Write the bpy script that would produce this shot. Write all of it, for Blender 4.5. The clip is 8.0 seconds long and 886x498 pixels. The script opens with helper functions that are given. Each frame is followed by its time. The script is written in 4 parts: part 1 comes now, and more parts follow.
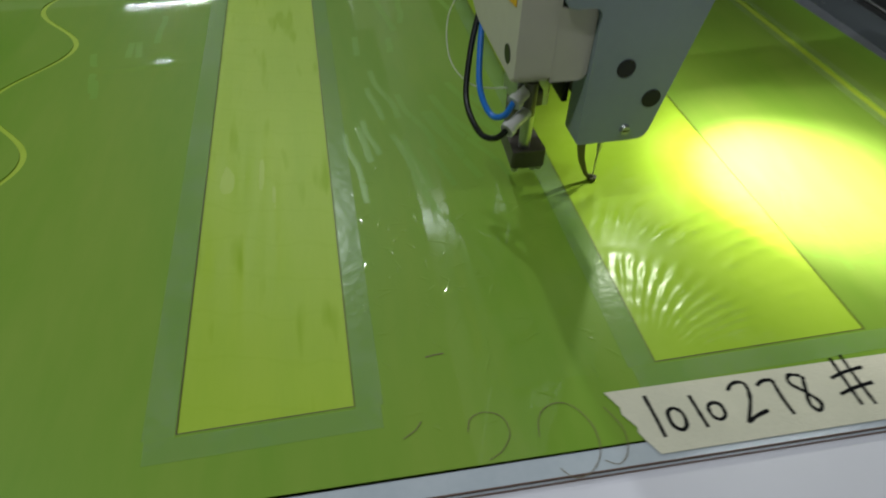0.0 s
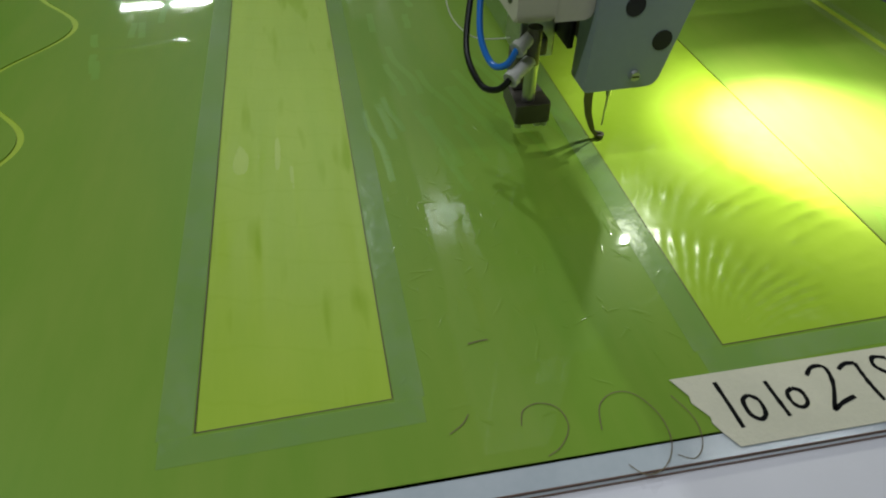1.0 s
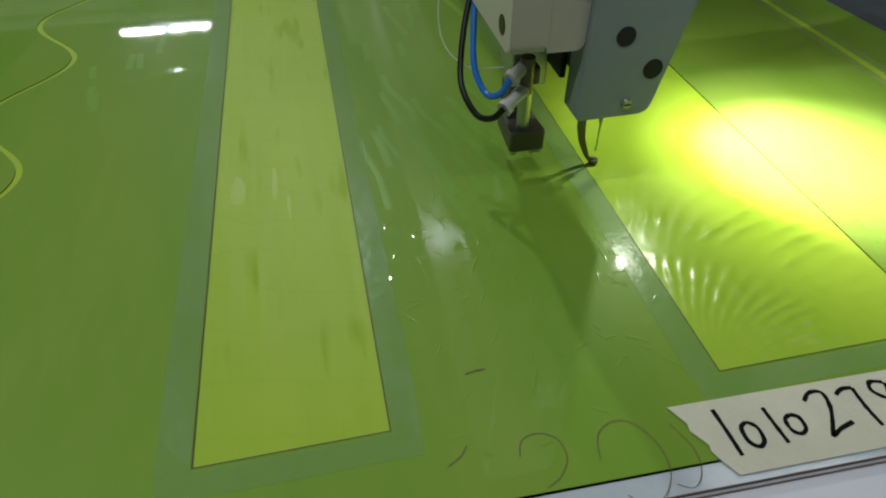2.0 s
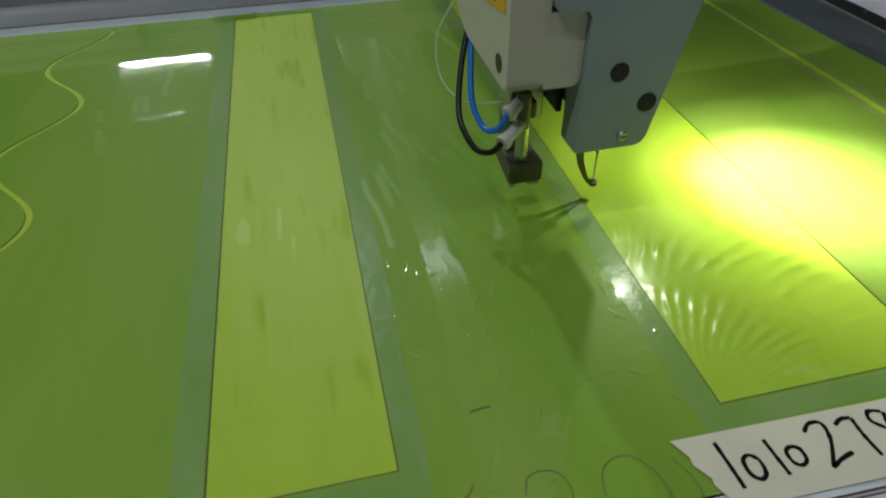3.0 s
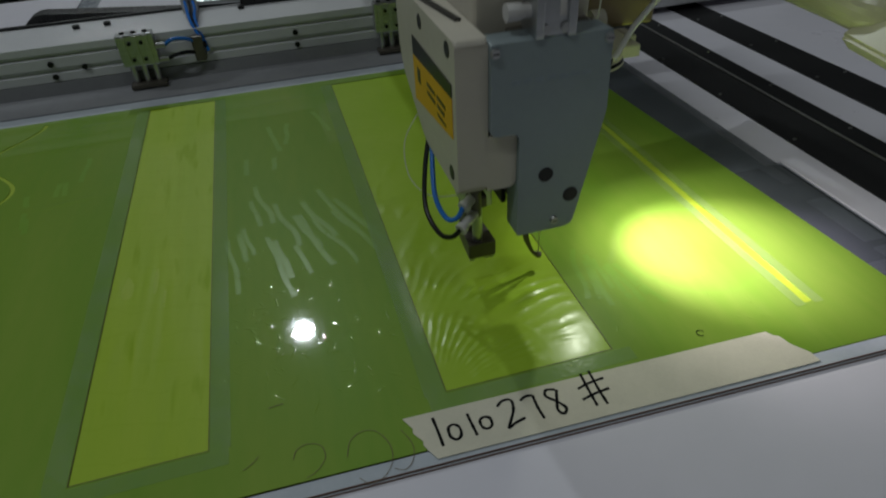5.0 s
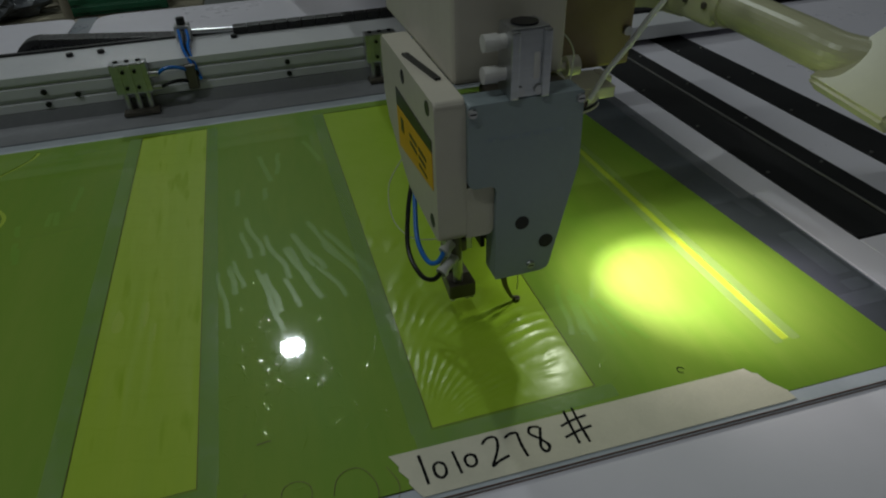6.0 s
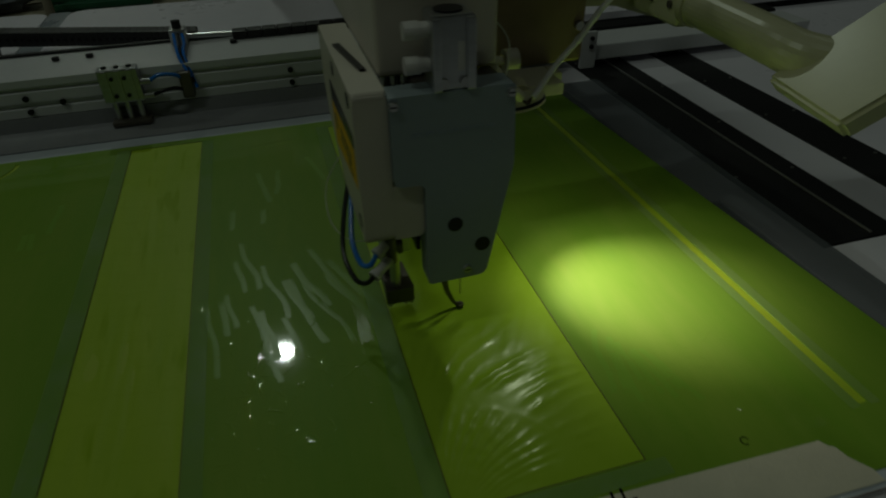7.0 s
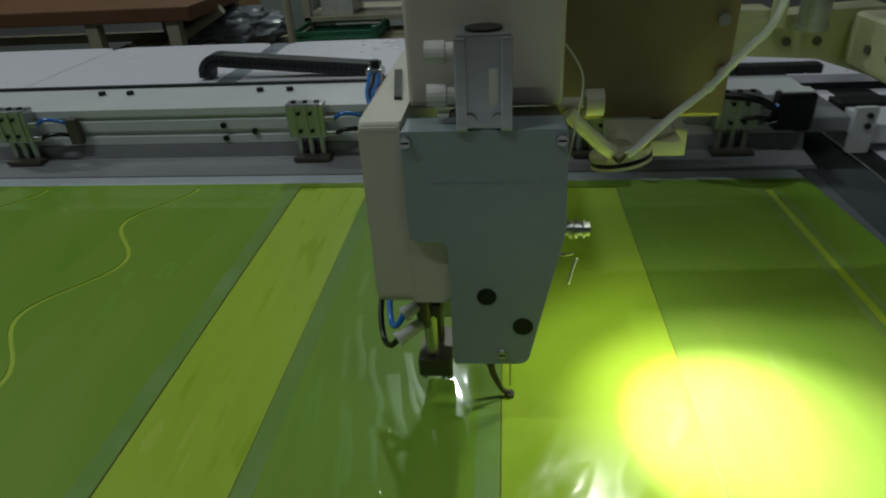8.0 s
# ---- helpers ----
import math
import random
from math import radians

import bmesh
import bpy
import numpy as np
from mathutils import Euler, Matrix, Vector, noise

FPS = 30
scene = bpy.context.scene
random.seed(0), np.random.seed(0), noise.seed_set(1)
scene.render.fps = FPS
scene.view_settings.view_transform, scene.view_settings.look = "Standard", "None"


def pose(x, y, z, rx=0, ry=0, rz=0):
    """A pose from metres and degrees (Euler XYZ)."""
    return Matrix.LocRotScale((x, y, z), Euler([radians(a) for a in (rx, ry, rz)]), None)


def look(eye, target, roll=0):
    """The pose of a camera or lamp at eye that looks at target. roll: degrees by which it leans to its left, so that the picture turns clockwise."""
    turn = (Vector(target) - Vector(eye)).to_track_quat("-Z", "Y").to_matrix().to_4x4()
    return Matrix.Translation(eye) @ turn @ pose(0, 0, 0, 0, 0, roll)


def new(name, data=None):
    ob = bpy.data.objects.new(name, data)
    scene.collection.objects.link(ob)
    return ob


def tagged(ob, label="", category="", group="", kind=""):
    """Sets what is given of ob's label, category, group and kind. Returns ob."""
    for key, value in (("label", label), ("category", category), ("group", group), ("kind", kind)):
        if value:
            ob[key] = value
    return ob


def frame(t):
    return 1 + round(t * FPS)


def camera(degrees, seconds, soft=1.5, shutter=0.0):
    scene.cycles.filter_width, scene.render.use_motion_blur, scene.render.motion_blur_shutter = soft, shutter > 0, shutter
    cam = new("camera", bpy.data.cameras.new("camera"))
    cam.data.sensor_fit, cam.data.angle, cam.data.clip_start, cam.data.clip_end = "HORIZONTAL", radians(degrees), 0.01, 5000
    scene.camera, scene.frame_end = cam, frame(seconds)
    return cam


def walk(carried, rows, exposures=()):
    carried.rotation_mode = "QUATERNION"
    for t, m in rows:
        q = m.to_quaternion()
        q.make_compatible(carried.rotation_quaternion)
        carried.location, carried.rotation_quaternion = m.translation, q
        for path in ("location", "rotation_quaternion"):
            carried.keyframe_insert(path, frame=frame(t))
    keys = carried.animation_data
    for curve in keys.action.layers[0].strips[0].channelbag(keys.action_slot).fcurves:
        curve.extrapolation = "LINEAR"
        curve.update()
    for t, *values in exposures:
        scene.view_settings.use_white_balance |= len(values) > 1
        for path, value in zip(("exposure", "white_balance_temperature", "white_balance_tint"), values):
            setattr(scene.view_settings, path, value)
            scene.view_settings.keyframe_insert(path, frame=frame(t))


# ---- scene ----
PATH = [
    (0, look((-0.2488, -0.4515, 0.3867), (-0.0978, 0.2410, -0.3188), 1.82)),
    (0.5, look((-0.2459, -0.4580, 0.3475), (-0.1034, 0.2386, -0.3557), 0.76)),
    (1, look((-0.2500, -0.4578, 0.3413), (-0.1008, 0.2368, -0.3624), 0.76)),
    (1.5, look((-0.2472, -0.4556, 0.3455), (-0.0934, 0.2486, -0.3477), 0.60)),
    (3, look((-0.2492, -0.4542, 0.3650), (-0.0884, 0.2842, -0.2899), -1.02)),
    (3.5, look((-0.2468, -0.4622, 0.4010), (-0.0803, 0.2896, -0.2370), -1.67)),
    (4, look((-0.2423, -0.4948, 0.4304), (-0.0711, 0.2549, -0.2090), -2.97)),
    (4.5, look((-0.2468, -0.5162, 0.4546), (-0.0529, 0.2375, -0.1734), -3.17)),
    (5, look((-0.2522, -0.5369, 0.4800), (-0.0575, 0.2351, -0.1250), -3.21)),
    (6.5, look((-0.2211, -0.5446, 0.5112), (-0.0000, 0.2365, -0.0728), -1.78)),
    (7, look((-0.1673, -0.5376, 0.4830), (0.0490, 0.2489, -0.0955), -1.38)),
    (7.5, look((-0.0543, -0.4973, 0.4539), (-0.0800, 0.3486, -0.0788), -6.15)),
    (8, look((-0.0035, -0.4511, 0.4291), (-0.1056, 0.4076, -0.0730), -3.38)),
]
cam = camera(71.16, 8.0, soft=2.0, shutter=0.5)
walk(cam, PATH, exposures=[(0, 0.1, 6500, 10), (3.6, 0.0, 6500, 10), (4.0, -0.5, 6500, 10), (4.5, -0.68, 6500, 11), (5.2, -0.95, 6500, 10), (6.5, -1.6, 6900, 1), (7.0, -2.5, 7300, -10), (7.5, -1.68, 7000, -2), (8.0, -0.5, 6550, 5)])

# ---- light: a dim factory hall, ceiling lamps and one work lamp beside the sewing head ----
TABLE_Z = -0.0045
FLOOR_Z = -0.80
CEILING_Z = 5.0

world = bpy.data.worlds.new("hall_air")
world.use_nodes = True
world.node_tree.nodes["Background"].inputs[0].default_value = (0.75, 0.82, 1.0, 1)
world.node_tree.nodes["Background"].inputs[1].default_value = 0.02
scene.world = world


def area(name, m, power, sx, sy, colour, shape="RECTANGLE"):
    d = bpy.data.lights.new(name, "AREA")
    d.shape, d.size, d.size_y, d.energy, d.color = shape, sx, sy, power, colour
    ob = new(name, d)
    ob.matrix_world = m
    return ob


COOL = (0.86, 0.95, 0.95)
area("high_bay_light", pose(-0.62, 5.25, 4.86), 140, 0.25, 0.25, COOL, "DISK")
for lx, ly, power in ((-3.1, 12.4, 60), (-2.6, -1.2, 92), (1.4, -1.6, 28), (3.4, 1.6, 11), (-4.2, 1.8, 86)):
    area("tube_light", pose(lx, ly, 4.86), power, 1.7, 0.024, COOL)

# one LED lamp: a bright core, its wide beam and the stray light round the lens
LAMP = Vector((0.0955, 0.052, 0.2045))
AIM = Vector((0.212, -0.034, 0.0))
for name, power, size, blend, soft_size, colour in (("work_light", 26.0, 58, 1.0, 0.006, (1.06, 0.88, 1.22)), ("work_light_beam", 6.2, 92, 1.0, 0.006, (0.96, 0.93, 0.90)), ("work_light_stray", 1.7, 158, 0.55, 0.004, (0.90, 0.96, 0.80))):
    spot = bpy.data.lights.new(name, "SPOT")
    spot.energy, spot.spot_size, spot.spot_blend, spot.shadow_soft_size = power, radians(size), blend, soft_size
    spot.color = colour
    new(name, spot).matrix_world = look(LAMP, AIM)


# ---- materials ----
def material(name, base, rough=0.5, metal=0.0, second=None, scale=30.0, amount=0.5, bump=0.0, bump_scale=200.0,
             coat=0.0, stretch=(1, 1, 1), alpha=1.0, emit=None, emit_power=0.0, rough_var=0.0, coat_rough=0.08, spec=0.5, streak=None):
    m = bpy.data.materials.new(name)
    m.use_nodes = True
    nt = m.node_tree
    b = nt.nodes["Principled BSDF"]
    b.inputs["Base Color"].default_value = (*base, 1)
    b.inputs["Roughness"].default_value = rough
    b.inputs["Metallic"].default_value = metal
    b.inputs["Specular IOR Level"].default_value = spec
    b.inputs["Coat Weight"].default_value = coat
    b.inputs["Coat Roughness"].default_value = coat_rough
    b.inputs["Alpha"].default_value = alpha
    if emit:
        b.inputs["Emission Color"].default_value = (*emit, 1)
        b.inputs["Emission Strength"].default_value = emit_power
    co = nt.nodes.new("ShaderNodeTexCoord")
    mp = nt.nodes.new("ShaderNodeMapping")
    mp.inputs["Scale"].default_value = stretch
    nt.links.new(co.outputs["Object"], mp.inputs["Vector"])
    if second:
        big = nt.nodes.new("ShaderNodeTexNoise")
        big.inputs["Scale"].default_value, big.inputs["Detail"].default_value = scale, 6
        nt.links.new(mp.outputs[0], big.inputs["Vector"])
        fine = nt.nodes.new("ShaderNodeTexNoise")
        fine.inputs["Scale"].default_value, fine.inputs["Detail"].default_value = scale * 9, 3
        nt.links.new(mp.outputs[0], fine.inputs["Vector"])
        add = nt.nodes.new("ShaderNodeMath")
        add.operation = "MULTIPLY_ADD"
        add.inputs[1].default_value = 0.35
        nt.links.new(fine.outputs["Fac"], add.inputs[0])
        nt.links.new(big.outputs["Fac"], add.inputs[2])
        ramp = nt.nodes.new("ShaderNodeMapRange")
        ramp.inputs["From Min"].default_value, ramp.inputs["From Max"].default_value = 0.45, 0.95
        ramp.inputs["To Max"].default_value = amount * 2
        nt.links.new(add.outputs[0], ramp.inputs["Value"])
        mix = nt.nodes.new("ShaderNodeMix")
        mix.data_type = "RGBA"
        mix.inputs["A"].default_value, mix.inputs["B"].default_value = (*base, 1), (*second, 1)
        nt.links.new(ramp.outputs[0], mix.inputs["Factor"])
        nt.links.new(mix.outputs["Result"], b.inputs["Base Color"])
        if streak:
            # long soft patches where the film clings to the cloth, with fine slanted thread lines
            sm = nt.nodes.new("ShaderNodeMapping")
            sm.inputs["Scale"].default_value = (62, 9, 1)
            nt.links.new(co.outputs["Object"], sm.inputs["Vector"])
            sn = nt.nodes.new("ShaderNodeTexNoise")
            sn.inputs["Scale"].default_value, sn.inputs["Detail"].default_value = 1.0, 1.5
            nt.links.new(sm.outputs[0], sn.inputs["Vector"])
            wide = nt.nodes.new("ShaderNodeTexNoise")
            wide.inputs["Scale"].default_value = 9.0
            nt.links.new(co.outputs["Object"], wide.inputs["Vector"])
            both = nt.nodes.new("ShaderNodeMath")
            both.operation = "MULTIPLY_ADD"
            both.inputs[1].default_value = 0.45
            nt.links.new(wide.outputs["Fac"], both.inputs[0])
            nt.links.new(sn.outputs["Fac"], both.inputs[2])
            sr = nt.nodes.new("ShaderNodeMapRange")
            sr.inputs["From Min"].default_value, sr.inputs["From Max"].default_value = 0.82, 0.94
            nt.links.new(both.outputs[0], sr.inputs["Value"])
            ln = nt.nodes.new("ShaderNodeMapping")
            ln.inputs["Rotation"].default_value = (0, 0, 0.22)
            nt.links.new(co.outputs["Object"], ln.inputs["Vector"])
            wv = nt.nodes.new("ShaderNodeTexWave")
            wv.bands_direction = "Y"
            wv.inputs["Scale"].default_value, wv.inputs["Distortion"].default_value, wv.inputs["Detail"].default_value = 7.5, 2.0, 1.0
            wv.inputs["Detail Scale"].default_value = 4.0
            nt.links.new(ln.outputs[0], wv.inputs["Vector"])
            wr = nt.nodes.new("ShaderNodeMapRange")
            wr.inputs["From Min"].default_value, wr.inputs["From Max"].default_value = 0.965, 1.0
            wr.inputs["To Max"].default_value = 0.16
            nt.links.new(wv.outputs["Fac"], wr.inputs["Value"])
            mx = nt.nodes.new("ShaderNodeMath")
            mx.operation = "MAXIMUM"
            nt.links.new(sr.outputs[0], mx.inputs[0])
            nt.links.new(wr.outputs[0], mx.inputs[1])
            m2 = nt.nodes.new("ShaderNodeMix")
            m2.data_type = "RGBA"
            nt.links.new(mx.outputs[0], m2.inputs["Factor"])
            nt.links.new(mix.outputs["Result"], m2.inputs["A"])
            m2.inputs["B"].default_value = (*streak, 1)
            nt.links.new(m2.outputs["Result"], b.inputs["Base Color"])
            cw = nt.nodes.new("ShaderNodeMapRange")
            cw.inputs["To Min"].default_value, cw.inputs["To Max"].default_value = coat, coat * 0.25
            nt.links.new(mx.outputs[0], cw.inputs["Value"])
            nt.links.new(cw.outputs[0], b.inputs["Coat Weight"])
        if rough_var:
            rr = nt.nodes.new("ShaderNodeMapRange")
            rr.inputs["From Min"].default_value, rr.inputs["From Max"].default_value = 0.4, 0.9
            rr.inputs["To Min"].default_value, rr.inputs["To Max"].default_value = max(rough - rough_var, 0.02), rough + rough_var
            nt.links.new(add.outputs[0], rr.inputs["Value"])
            nt.links.new(rr.outputs[0], b.inputs["Roughness"])
    if bump:
        n = nt.nodes.new("ShaderNodeTexNoise")
        n.inputs["Scale"].default_value, n.inputs["Detail"].default_value = bump_scale, 3
        nt.links.new(mp.outputs[0], n.inputs["Vector"])
        bp = nt.nodes.new("ShaderNodeBump")
        bp.inputs["Strength"].default_value, bp.inputs["Distance"].default_value = bump, 0.002
        nt.links.new(n.outputs["Fac"], bp.inputs["Height"])
        nt.links.new(bp.outputs[0], b.inputs["Normal"])
        if coat:
            nt.links.new(bp.outputs[0], b.inputs["Coat Normal"])
    return m


M = {
    "sheet": material("green_pvc_sheet", (0.160, 0.303, 0.027), 0.44, second=(0.228, 0.338, 0.046), scale=3, bump=0.05, bump_scale=14, stretch=(3.0, 0.6, 1), spec=0.14, rough_var=0.06, coat=1.0, coat_rough=0.038),
    "ripple": material("rippled_film", (0.158, 0.305, 0.026), 0.40, second=(0.196, 0.338, 0.042), scale=5, spec=0.2, coat=0.32, coat_rough=0.26),
    "rim": material("brown_cut_rim", (0.14, 0.075, 0.05), 0.5),
    "sheet_edge": material("pvc_edge", (0.075, 0.055, 0.02), 0.5),
    "slot_grey": material("slot_tab_grey", (0.20, 0.20, 0.21), 0.4, second=(0.15, 0.15, 0.16), scale=12),
    "strip_film": material("film_over_strip", (0.305, 0.45, 0.022), 0.5, second=(0.35, 0.48, 0.030), scale=14, bump=0.15, bump_scale=14, stretch=(2.2, 0.35, 1), coat=0.30, coat_rough=0.44, spec=0.15, streak=(0.265, 0.40, 0.014)),
    "fabric": material("yellow_green_fabric", (0.325, 0.45, 0.022), 0.5, second=(0.38, 0.50, 0.034), scale=14, bump=0.2, bump_scale=14, stretch=(2.2, 0.35, 1), coat=0.6, coat_rough=0.44, spec=0.2),
    "film": material("film_over_fabric", (0.295, 0.458, 0.026), 0.40, spec=0.12, second=(0.345, 0.50, 0.045), scale=10, bump=0.10, bump_scale=40, coat=0.36, coat_rough=0.22),
    "clear": material("clear_pvc", (0.50, 0.53, 0.58), 0.15, second=(0.42, 0.46, 0.51), scale=20, bump=0.05, bump_scale=30),
    "smoky": material("smoky_pvc", (0.115, 0.13, 0.145), 0.3, second=(0.15, 0.165, 0.18), scale=14, alpha=0.46, bump=0.05, bump_scale=30),
    "border": material("translucent_tape", (0.46, 0.58, 0.50), 0.22, second=(0.28, 0.46, 0.22), scale=16, amount=0.9, alpha=0.10, bump=0.2, bump_scale=90),
    "slot_tape": material("milky_tape", (0.55, 0.62, 0.50), 0.3, second=(0.45, 0.55, 0.35), scale=30, alpha=0.045),
    "masking": material("masking_tape", (0.66, 0.62, 0.50), 0.75, second=(0.58, 0.55, 0.44), scale=25, bump=0.3, bump_scale=500),
    "ink": material("marker_ink", (0.006, 0.006, 0.007), 0.8, spec=0.1),
    "pencil": material("pencil_line", (0.16, 0.12, 0.06), 0.7),
    "table": material("white_laminate", (0.73, 0.70, 0.78), 0.30, second=(0.67, 0.65, 0.72), scale=3, bump=0.03, bump_scale=300, rough_var=0.05),
    "bed": material("grey_bed_plate", (0.20, 0.22, 0.26), 0.30, second=(0.26, 0.28, 0.32), scale=8, bump=0.06, bump_scale=40, rough_var=0.1),
    "dark": material("dark_slot", (0.010, 0.013, 0.014), 0.7, second=(0.02, 0.024, 0.026), scale=10, spec=0.15),
    "black": material("black_belt_cover", (0.008, 0.008, 0.009), 0.5, second=(0.014, 0.014, 0.015), scale=12, bump=0.06, bump_scale=120),
    "rubber": material("black_rubber", (0.007, 0.007, 0.008), 0.30, spec=0.30),
    "plate": material("grey_blue_paint", (0.265, 0.315, 0.335), 0.36, second=(0.235, 0.28, 0.30), scale=14, bump=0.05, bump_scale=260, rough_var=0.06),
    "beige": material("beige_enamel", (0.55, 0.51, 0.43), 0.38, second=(0.50, 0.46, 0.39), scale=9, bump=0.05, bump_scale=240, rough_var=0.06),
    "cream": material("cream_plastic", (0.66, 0.62, 0.50), 0.28, second=(0.60, 0.57, 0.47), scale=12, bump=0.02),
    # arm cream: dim yellow-green bounce off the template is mixed into the colour
    "arm_cream": material("bounce_tinted_cream_enamel", (0.47, 0.46, 0.30), 0.30, second=(0.42, 0.41, 0.27), scale=9, bump=0.02),
    "bronze": material("bronze_box", (0.30, 0.24, 0.13), 0.42, metal=0.55, second=(0.22, 0.17, 0.09), scale=6, bump=0.04, bump_scale=200),
    "alu": material("anodised_aluminium", (0.55, 0.56, 0.57), 0.32, metal=0.9, second=(0.45, 0.46, 0.47), scale=30, bump=0.04, bump_scale=300, stretch=(1, 1, 6)),
    "steel": material("polished_steel", (0.50, 0.50, 0.48), 0.28, metal=0.9, second=(0.45, 0.45, 0.45), scale=40),
    "dark_steel": material("blackened_steel", (0.10, 0.09, 0.075), 0.45, metal=0.5, second=(0.14, 0.12, 0.10), scale=40, bump=0.1),
    "grey_skirt": material("grey_steel_skirt", (0.30, 0.30, 0.32), 0.35, metal=0.2, second=(0.24, 0.24, 0.26), scale=10, bump=0.05, bump_scale=80),
    "white_metal": material("white_painted_metal", (0.62, 0.62, 0.64), 0.35, second=(0.55, 0.55, 0.58), scale=8, bump=0.03),
    "yellow": material("warning_yellow", (0.75, 0.42, 0.01), 0.5, second=(0.68, 0.38, 0.01), scale=30),
    "blue": material("blue_air_hose", (0.015, 0.15, 0.55), 0.25),
    "white_fit": material("white_fitting", (0.62, 0.60, 0.58), 0.35, second=(0.5, 0.48, 0.46), scale=60),
    "clear_tube": material("clear_thread", (0.55, 0.58, 0.45), 0.2),
    "worn": material("worn_paint", (0.22, 0.265, 0.31), 0.42, second=(0.27, 0.32, 0.37), scale=120),
    "white_cable": material("white_cable", (0.93, 0.93, 0.92), 0.4, second=(0.85, 0.85, 0.83), scale=80),
    "lens": material("lamp_lens", (0.9, 0.9, 0.9), 0.3, emit=(1.0, 0.97, 0.88), emit_power=1.5),
    "tube_glow": material("tube_glow", (0.9, 0.9, 0.9), 0.4, emit=(0.86, 0.93, 1.0), emit_power=4.0),
    "floor": material("concrete_floor", (0.10, 0.11, 0.11), 0.5, second=(0.14, 0.14, 0.13), scale=2, bump=0.1, bump_scale=60),
    "wall": material("hall_wall", (0.22, 0.22, 0.22), 0.8, second=(0.17, 0.17, 0.17), scale=0.7, bump=0.1, bump_scale=40),
    "wood": material("brown_board", (0.16, 0.07, 0.03), 0.6, second=(0.11, 0.05, 0.02), scale=5, bump=0.1),
    "frame_paint": material("beige_frame_paint", (0.42, 0.38, 0.28), 0.5, second=(0.35, 0.31, 0.23), scale=9),
    "bag": material("grey_plastic_bag", (0.10, 0.11, 0.13), 0.25, second=(0.18, 0.19, 0.21), scale=14, bump=0.9, bump_scale=30),
    "crate": material("green_crate_plastic", (0.02, 0.14, 0.07), 0.45, second=(0.015, 0.10, 0.05), scale=20),
    "box_grey": material("grey_cabinet_paint", (0.30, 0.34, 0.32), 0.5, second=(0.25, 0.28, 0.27), scale=8),
    "card": material("cardboard", (0.30, 0.18, 0.08), 0.8, second=(0.25, 0.14, 0.06), scale=10),
}


# ---- mesh helpers ----
def part(name, bm, mat, parent=None, label="", m=None, smooth=False):
    me = bpy.data.meshes.new(name)
    bmesh.ops.recalc_face_normals(bm, faces=bm.faces)
    closed = all(len(e.link_faces) == 2 for e in bm.edges)
    if (bm.calc_volume(signed=True) if closed else sum(f.normal.z * f.calc_area() for f in bm.faces)) < 0:
        bmesh.ops.reverse_faces(bm, faces=bm.faces)
    bm.to_mesh(me)
    bm.free()
    if smooth:
        for p in me.polygons:
            p.use_smooth = True
    me.materials.append(M[mat])
    ob = new(name, me)
    if parent:
        ob.parent = parent
    if m is not None:
        ob.matrix_basis = m
    if label:
        ob["label"] = label
    return ob


def thing(name, label, category, at=None, group="", kind=""):
    ob = new(name)
    ob.empty_display_size = 0.05
    if at is not None:
        ob.matrix_basis = at
    return tagged(ob, label, category, group, kind)


def box(bm, x0, x1, y0, y1, z0, z1, bevel=0.0, segments=2):
    g = bmesh.ops.create_cube(bm, size=1, matrix=Matrix.LocRotScale(((x0 + x1) / 2, (y0 + y1) / 2, (z0 + z1) / 2), None, (x1 - x0, y1 - y0, z1 - z0)))
    if bevel:
        edges = list({e for v in g["verts"] for e in v.link_edges})
        bmesh.ops.bevel(bm, geom=edges, offset=bevel, segments=segments, profile=0.6, affect="EDGES")
    return bm


def boxed(x0, x1, y0, y1, z0, z1, bevel=0.0, segments=2):
    return box(bmesh.new(), x0, x1, y0, y1, z0, z1, bevel, segments)


def rod(bm, a, b, r0, r1=None, n=20):
    a, b = Vector(a), Vector(b)
    m = Matrix.Translation((a + b) / 2) @ (b - a).to_track_quat("Z", "Y").to_matrix().to_4x4()
    bmesh.ops.create_cone(bm, cap_ends=True, segments=n, radius1=r0, radius2=r0 if r1 is None else r1, depth=(b - a).length, matrix=m)
    return bm


def rods(*specs, n=20):
    bm = bmesh.new()
    for s in specs:
        rod(bm, *s, n=n)
    return bm


def prism(outline, lo, hi, axis="y", bevel=0.0):
    """A plate: an outline in two axes, drawn out along the third from lo to hi."""
    bm = bmesh.new()
    put = {"y": lambda u, v, w: (u, w, v), "x": lambda u, v, w: (w, u, v), "z": lambda u, v, w: (u, v, w)}[axis]
    a = [bm.verts.new(put(u, v, lo)) for u, v in outline]
    b = [bm.verts.new(put(u, v, hi)) for u, v in outline]
    bm.faces.new(a)
    bm.faces.new(b)
    for i in range(len(a)):
        j = (i + 1) % len(a)
        bm.faces.new((a[i], a[j], b[j], b[i]))
    if bevel:
        bmesh.ops.bevel(bm, geom=list(bm.edges), offset=bevel, segments=2, profile=0.6, affect="EDGES")
    return bm


def rounded(points, radius, n=5):
    """An outline with its corners rounded; radius: one, or one a corner."""
    out = []
    for i, p in enumerate(points):
        r = radius[i] if isinstance(radius, (list, tuple)) else radius
        p, a, b = Vector(p), Vector(points[i - 1]), Vector(points[(i + 1) % len(points)])
        if r <= 0:
            out.append(tuple(p))
            continue
        u, v = (a - p).normalized(), (b - p).normalized()
        for k in range(n + 1):
            t = k / n
            q = (p + u * r) * (1 - t) ** 2 + p * 2 * t * (1 - t) + (p + v * r) * t * t
            out.append(tuple(q))
    return out


